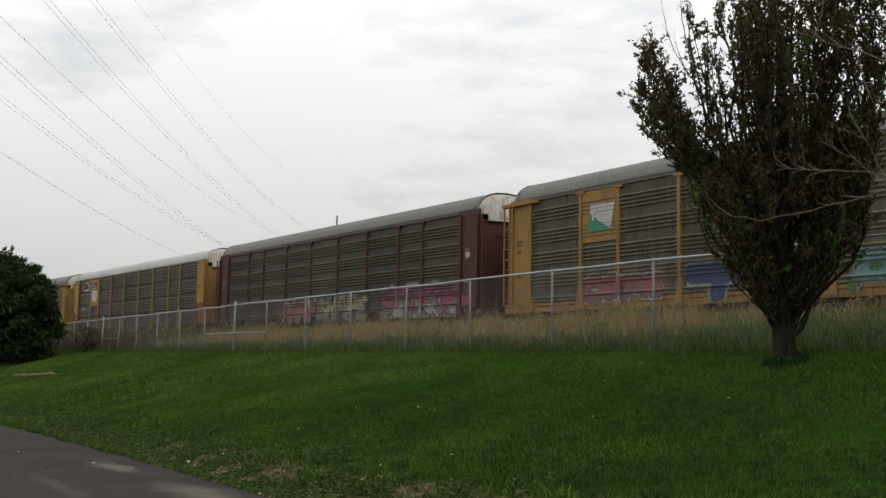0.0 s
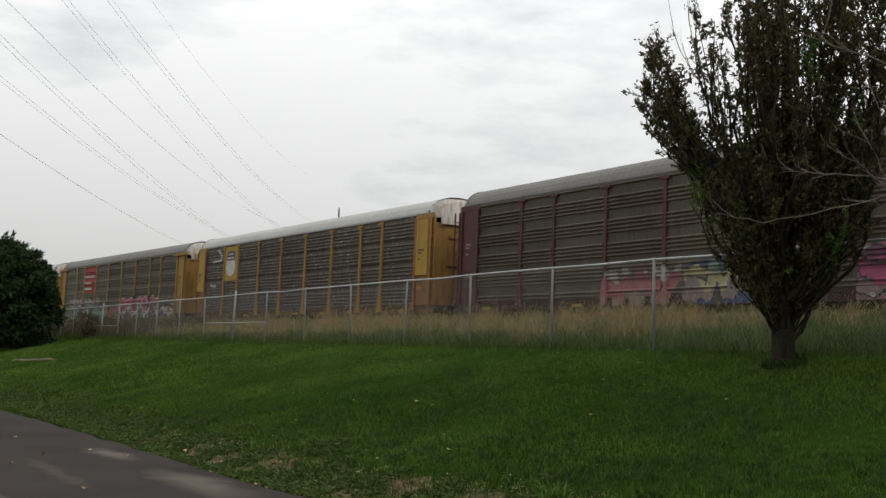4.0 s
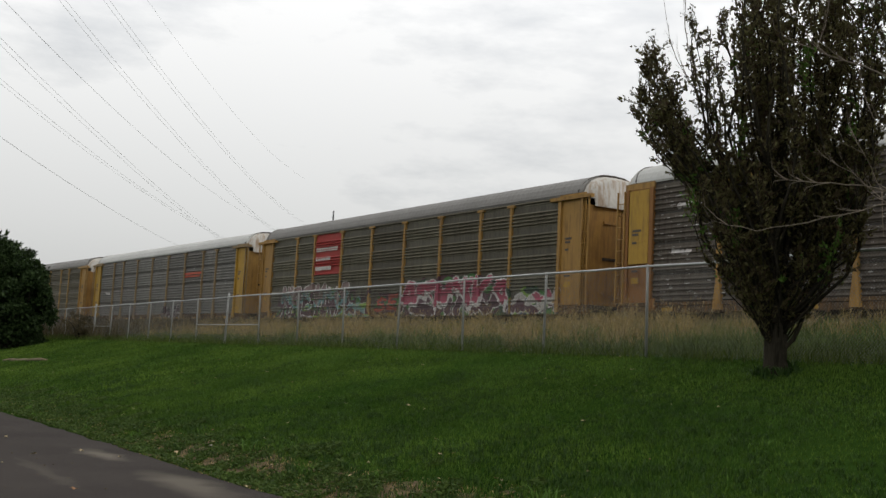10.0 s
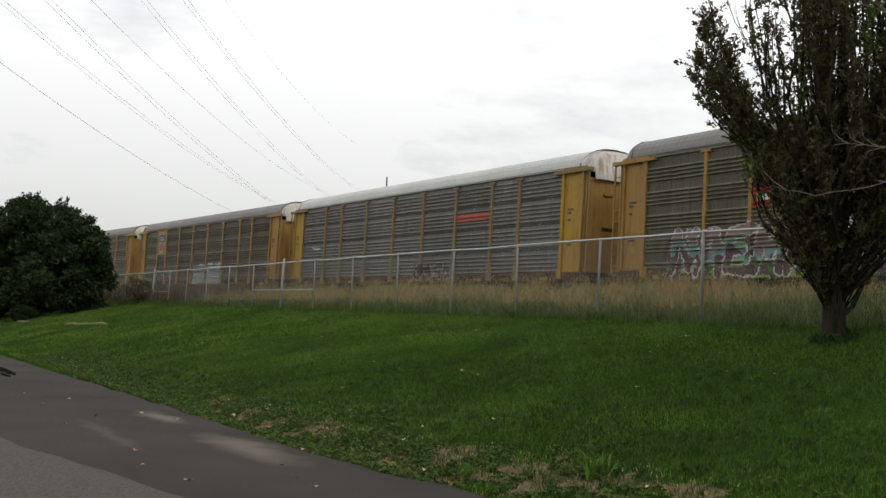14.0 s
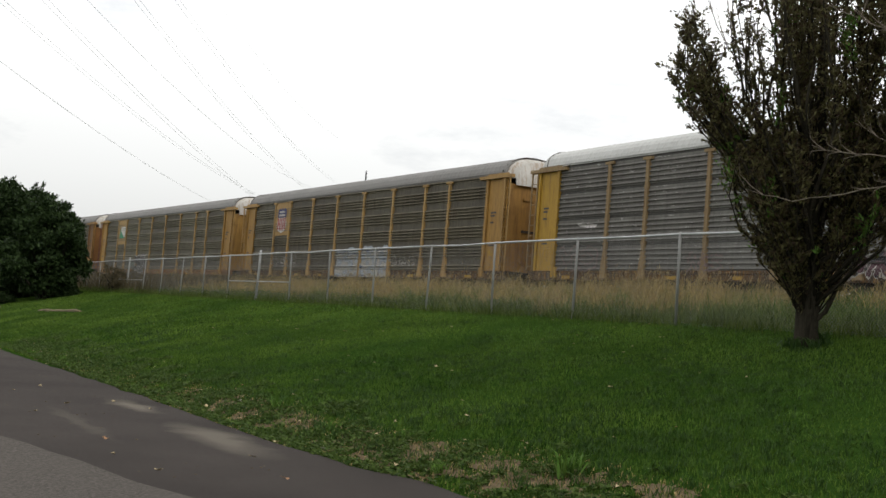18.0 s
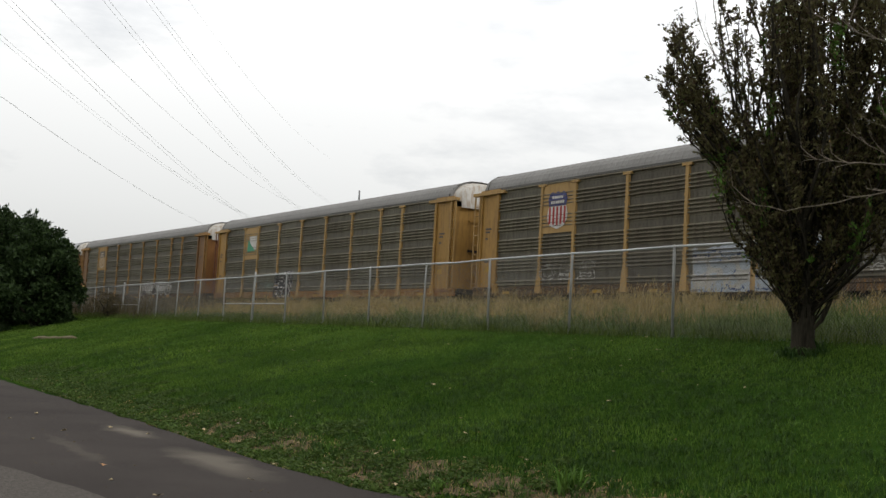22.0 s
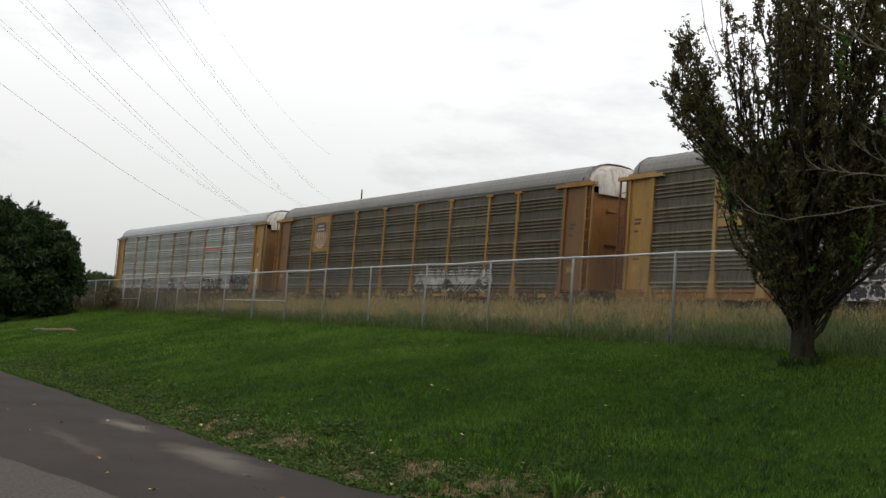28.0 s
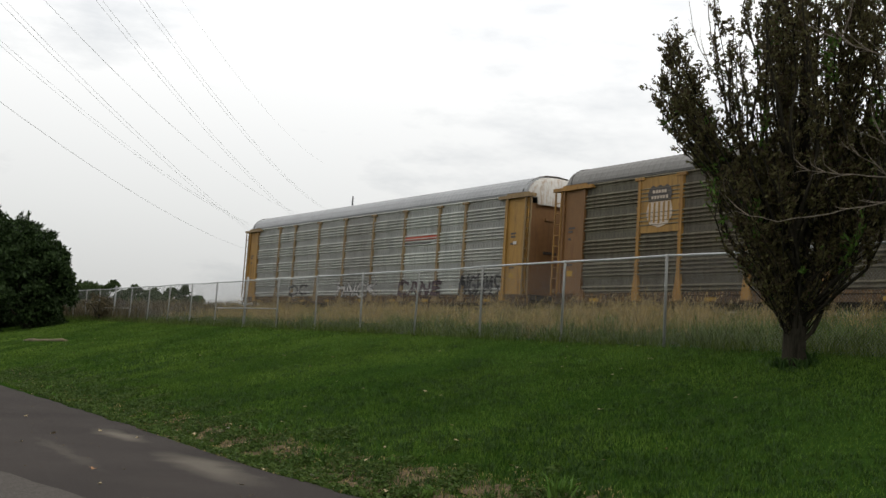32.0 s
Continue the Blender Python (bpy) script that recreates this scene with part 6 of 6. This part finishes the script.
def build_litter():
    rng = random.Random(8)
    bm = bmesh.new()
    n = 7
    ring = [(math.cos(i * 6.283 / n) * (0.065 if i % 2 else 0.04), math.sin(i * 6.283 / n) * (0.045 if i % 2 else 0.028), 0.012 * math.cos(i * 1.9)) for i in range(n)]
    top = [bm.verts.new((x, y, z + 0.018)) for x, y, z in ring]
    mid = bm.verts.new((0, 0, 0.006))
    for i in range(n):
        bm.faces.new((top[i], top[(i + 1) % n], mid))
    tube(bm, [(-0.04, 0, 0.012), (-0.09, 0.012, 0.02)], [0.003, 0.002], 4)
    leaf = baked("fallen_leaf", bm)
    spots = ((16.16, 3.46), (19.01, 3.61), (16.63, 4.25), (15.71, 4.56), (15.03, 2.83), (18.12, 3.04), (11.08, 2.88), (10.01, 3.03), (9.47, 4.1), (10.91, 4.32), (11.98, 5.02), (12.23, 3.09), (20.09, 3.04),
             (21.08, 6.53), (15.98, 5.48), (15.92, 6.03), (19.38, 5.48), (23.47, 10.11), (26.4, 5.05), (9.19, 5.48), (9.96, 5.56), (14.76, 8.81), (14.62, 13.1), (14.14, 11.04), (9.4, 6.8), (9.5, 10.16), (7.32, 6.33), (10.7, 9.0), (13.1, 12.0), (18.8, 11.5), (20.5, 9.4), (12.0, 7.6))
    more = [(rng.uniform(8, 44), rng.uniform(5.4, 13.0)) for i in range(46)]
    for i in range(70):
        a = rng.uniform(7, 34)
        more.append((a, drive_edge(a) + rng.uniform(0.05, 1.5)))
    for a, q in spots + tuple(more):
        s = rng.uniform(0.5, 0.9) if (a, q) in spots else rng.uniform(0.30, 0.6)
        ob = put("fallen_leaf", leaf, M_LITTER_PALE if rng.random() < 0.8 else M_LITTER_BROWN, None, Matrix.Translation(on_ground(a, q, 0.0 if q < 5 else 0.05)) @ pose(0, 0, 0, rng.uniform(-15, 15), rng.uniform(-15, 15), rng.uniform(0, 360)) @ Matrix.Diagonal((s, s, s, 1)))
        tagged(ob, "pale curled fallen leaf on the drive" if q < 5 else "pale curled fallen leaf on the lawn", "leaf", "fallen leaves")
    bm = bmesh.new()
    for i in range(60):
        a, q = rng.uniform(8, 22), rng.uniform(2.4, 4.9)
        p, r = on_ground(a, q), rng.uniform(0.004, 0.010)
        box(bm, p.x - r, p.x + r, p.y - r * 1.4, p.y + r * 1.4, p.z - 0.002, p.z + r * 0.6)
    tagged(put("pebbles", baked("pebbles", bm, 0.003), M_SOIL), "small pebbles and crumbs on the asphalt", "pebbles", "", "stuff")


def build_stone(a, q, s):
    bm = bmesh.new()
    bmesh.ops.create_icosphere(bm, subdivisions=2, radius=s)
    for v in bm.verts:
        v.co *= 1 + 0.25 * noise.noise(v.co * 14)
        v.co.z *= 0.55
    ob = put("stone", baked("stone", bm), M_STONE, None, Matrix.Translation(on_ground(a, q, s * 0.25)))
    tagged(ob, "pale flat stone in the worn lawn", "stone")


def build_weed(a, q, h, n, seed, label, mat=M_BLADE_LIGHT):
    rng = np.random.default_rng(seed)
    p = on_ground(a, q)
    base = np.array(p) + rng.normal(0, 0.05, (n, 3)) * [1, 1, 0]
    tagged(new("weed_clump", blades("weed_clump", base, rng.uniform(0.5, 1.0, n) * h, 0.022, 1.2, mat, rng)), label, "weed", "weed clumps")


def build_log(a0, q0, a1, q1, r, seed):
    """A split weathered log lying in the grass."""
    rng = random.Random(seed)
    p0, p1 = on_ground(a0, q0), on_ground(a1, q1)
    bm = bmesh.new()
    pts = [p0.lerp(p1, i / 8) + Vector((0, 0, r * 0.45 + rng.uniform(-0.03, 0.03))) for i in range(9)]
    tube(bm, pts, [r * 0.6] + [r * rng.uniform(0.8, 1.1) for i in range(7)] + [r * 0.55], 8)
    tagged(put("log", baked("log", bm), M_LOG), "weathered brown log lying in the lawn", "log")


def build_puddle(a, q, ra, rq, seed):
    """A shallow rain puddle on the asphalt."""
    bm = bmesh.new()
    ring = []
    for i in range(36):
        t = i * math.tau / 36
        k = 1 + 0.35 * noise.noise((math.cos(t) * 1.6, math.sin(t) * 1.6, seed))
        p = tp(a + math.cos(t) * ra * k, q + math.sin(t) * rq * k, 0.0345)
        ring.append(bm.verts.new(p))
    bm.faces.new(ring)
    tagged(put("puddle", baked("puddle", bm), M_WATER), "shallow rain puddle on the dark asphalt drive", "puddle", "", "structure")


build_puddle(27.0, 3.60, 1.7, 0.13, 1)
build_puddle(25.2, 3.40, 0.7, 0.07, 2)
build_shrub("low_bush", *tp(57.6, 8.35, ground_z(8.35) - 0.05), 1.0, 0.62, 1300, 0.10, M_BUSH_LEAF, 41, "low dark green bush beside weathered logs", 9)
build_litter()
build_stone(15.7, 5.95, 0.06)
build_stone(11.7, 5.50, 0.04)
build_weed(14.54, 6.03, 0.36, 26, 1, "leafy green weed clump beside worn soil")
build_weed(8.11, 6.35, 0.40, 46, 2, "tall bright grass clump in the lawn")
build_weed(14.16, 11.5, 0.16, 30, 3, "low pale weed patch in the lawn")
build_weed(12.4, 5.9, 0.22, 24, 4, "leafy green weed clump beside worn soil")
build_weed(9.4, 5.75, 0.18, 24, 5, "leafy green weed clump beside worn soil")
for a, q, h, sd in ((24.5, 5.2, 0.20, 21), (26.5, 5.5, 0.24, 22), (18.6, 5.7, 0.16, 23), (16.9, 5.35, 0.14, 24), (13.3, 5.35, 0.14, 25), (11.0, 6.2, 0.18, 26), (29.0, 5.2, 0.26, 27)):
    build_weed(a, q, h, 34, sd, "leafy green weed clump beside the drive")
build_weed(21.0, 5.4, 0.22, 30, 6, "leafy green weed clump beside the drive")
for k in range(7):      # unmown grass round the trunk
    build_weed(10.55 + 0.27 * math.cos(k * 0.9), 12.43 + 0.27 * math.sin(k * 0.9), 0.20 + 0.05 * (k % 3), 40, 60 + k, "unmown dark grass round the foot of the tree", M_LUSH)
build_log(47.2, 8.55, 42.0, 9.2, 0.07, 1)
build_log(61.0, 8.4, 58.0, 9.1, 0.13, 2)
build_log(56.5, 8.0, 54.5, 8.2, 0.08, 3)


# ---- mast and overhead cables ----
def build_mast():
    x, y = polar(-5.54, 130)
    root = tagged(empty("mast", Matrix.Translation((x, y, 0.8))), "thin grey steel mast beyond the track", "mast")
    bm = bmesh.new()
    tube(bm, [(0, 0, -0.2), (0, 0, 9), (0, 0, 18.6)], [0.20, 0.12, 0.075], 8)
    part("pole", bm, M_POLE, root)
    bm = bmesh.new()
    tube(bm, [(0, 0, 17.6), (0, 0, 18.7)], [0.10, 0.10], 8)
    part("collar", bm, M_POLE, root)


build_mast()


def build_cables():
    """Power cables that sag across the sky, some of them in pairs."""
    phi = radians(0.679)
    along, right = Vector((math.sin(phi), math.cos(phi), 0)), Vector((math.cos(phi), -math.sin(phi), 0))
    for x, h, pair, r in ((-35.10, 13.60, 0, 0.029), (-35.02, 17.60, 0.5, 0.018), (-24.87, 11.89, 0.42, 0.015), (-33.86, 22.68, 0, 0.024), (-24.35, 17.29, 0.42, 0.015), (-25.83, 22.56, 0.45, 0.017), (-31.72, 34.38, 0, 0.015)):
        root = tagged(empty("power_cable", Matrix.Translation(right * x + Vector((0, 0, EYE + h)))), "sagging grey overhead power cable" if not pair else "pair of sagging grey overhead power cables", "cable", "overhead power cables")
        for k in ((0,) if not pair else (-0.5, 0.5)):
            bm = bmesh.new()
            tube(bm, [along * s + right * (k * pair) + Vector((0, 0, 5.625e-4 * (s - 144) ** 2 + abs(k) * 0.1)) for s in range(-30, 236, 7)], r * 0.66, 5)
            part("strand", bm, M_CABLE, root)


build_cables()


def motions():
    """The train rolls by; each car follows the bend, its wheels turn."""
    TRAVEL = [(0.0, -6.12), (1.0, 0.14), (2.0, 6.35), (3.0, 12.56), (3.5, 15.71), (5.5, 28.75), (6.0, 31.98), (7.0, 38.39), (8.0, 44.85), (9.0, 51.26), (10.0, 57.69), (11.0, 63.92), (12.0, 70.24), (13.0, 76.69), (14.0, 83.29), (14.5, 86.58), (16.5, 99.15), (17.0, 102.14), (18.0, 108.21), (19.0, 114.51), (20.0, 120.73), (21.0, 127.03), (22.0, 133.35), (23.0, 139.64), (24.0, 145.97), (25.0, 152.30), (25.5, 155.44), (27.5, 167.64), (28.0, 170.73), (29.0, 177.02), (30.0, 183.43), (31.0, 189.90), (32.0, 196.27)]
    grid = [i * 0.1 for i in range(321)]
    tt, uu = np.array([r[0] for r in TRAVEL]), np.array([r[1] for r in TRAVEL])
    far = np.interp(grid, tt, uu)
    for k, car in enumerate(CARS):
        rows = []
        for t, u in TRAVEL:
            a = (k + 0.5) * CAR - u
            p = tp(a, TRACK_Q + BEND * a * a + HALF, RAIL_Z)
            rows.append((t, pose(p.x, p.y, p.z, 0, 0, math.degrees(THETA - 2 * BEND * a) - 90)))
        walk(car, rows)
        for ob, x, sgn in SPECS[k]["wheels"]:
            walk(ob, [(t, Matrix.Translation((x, 0, 0.42)) @ Matrix.Rotation(sgn * (u - far[0]) / 0.42, 4, "Y")) for t, u in zip(grid, far)])


motions()
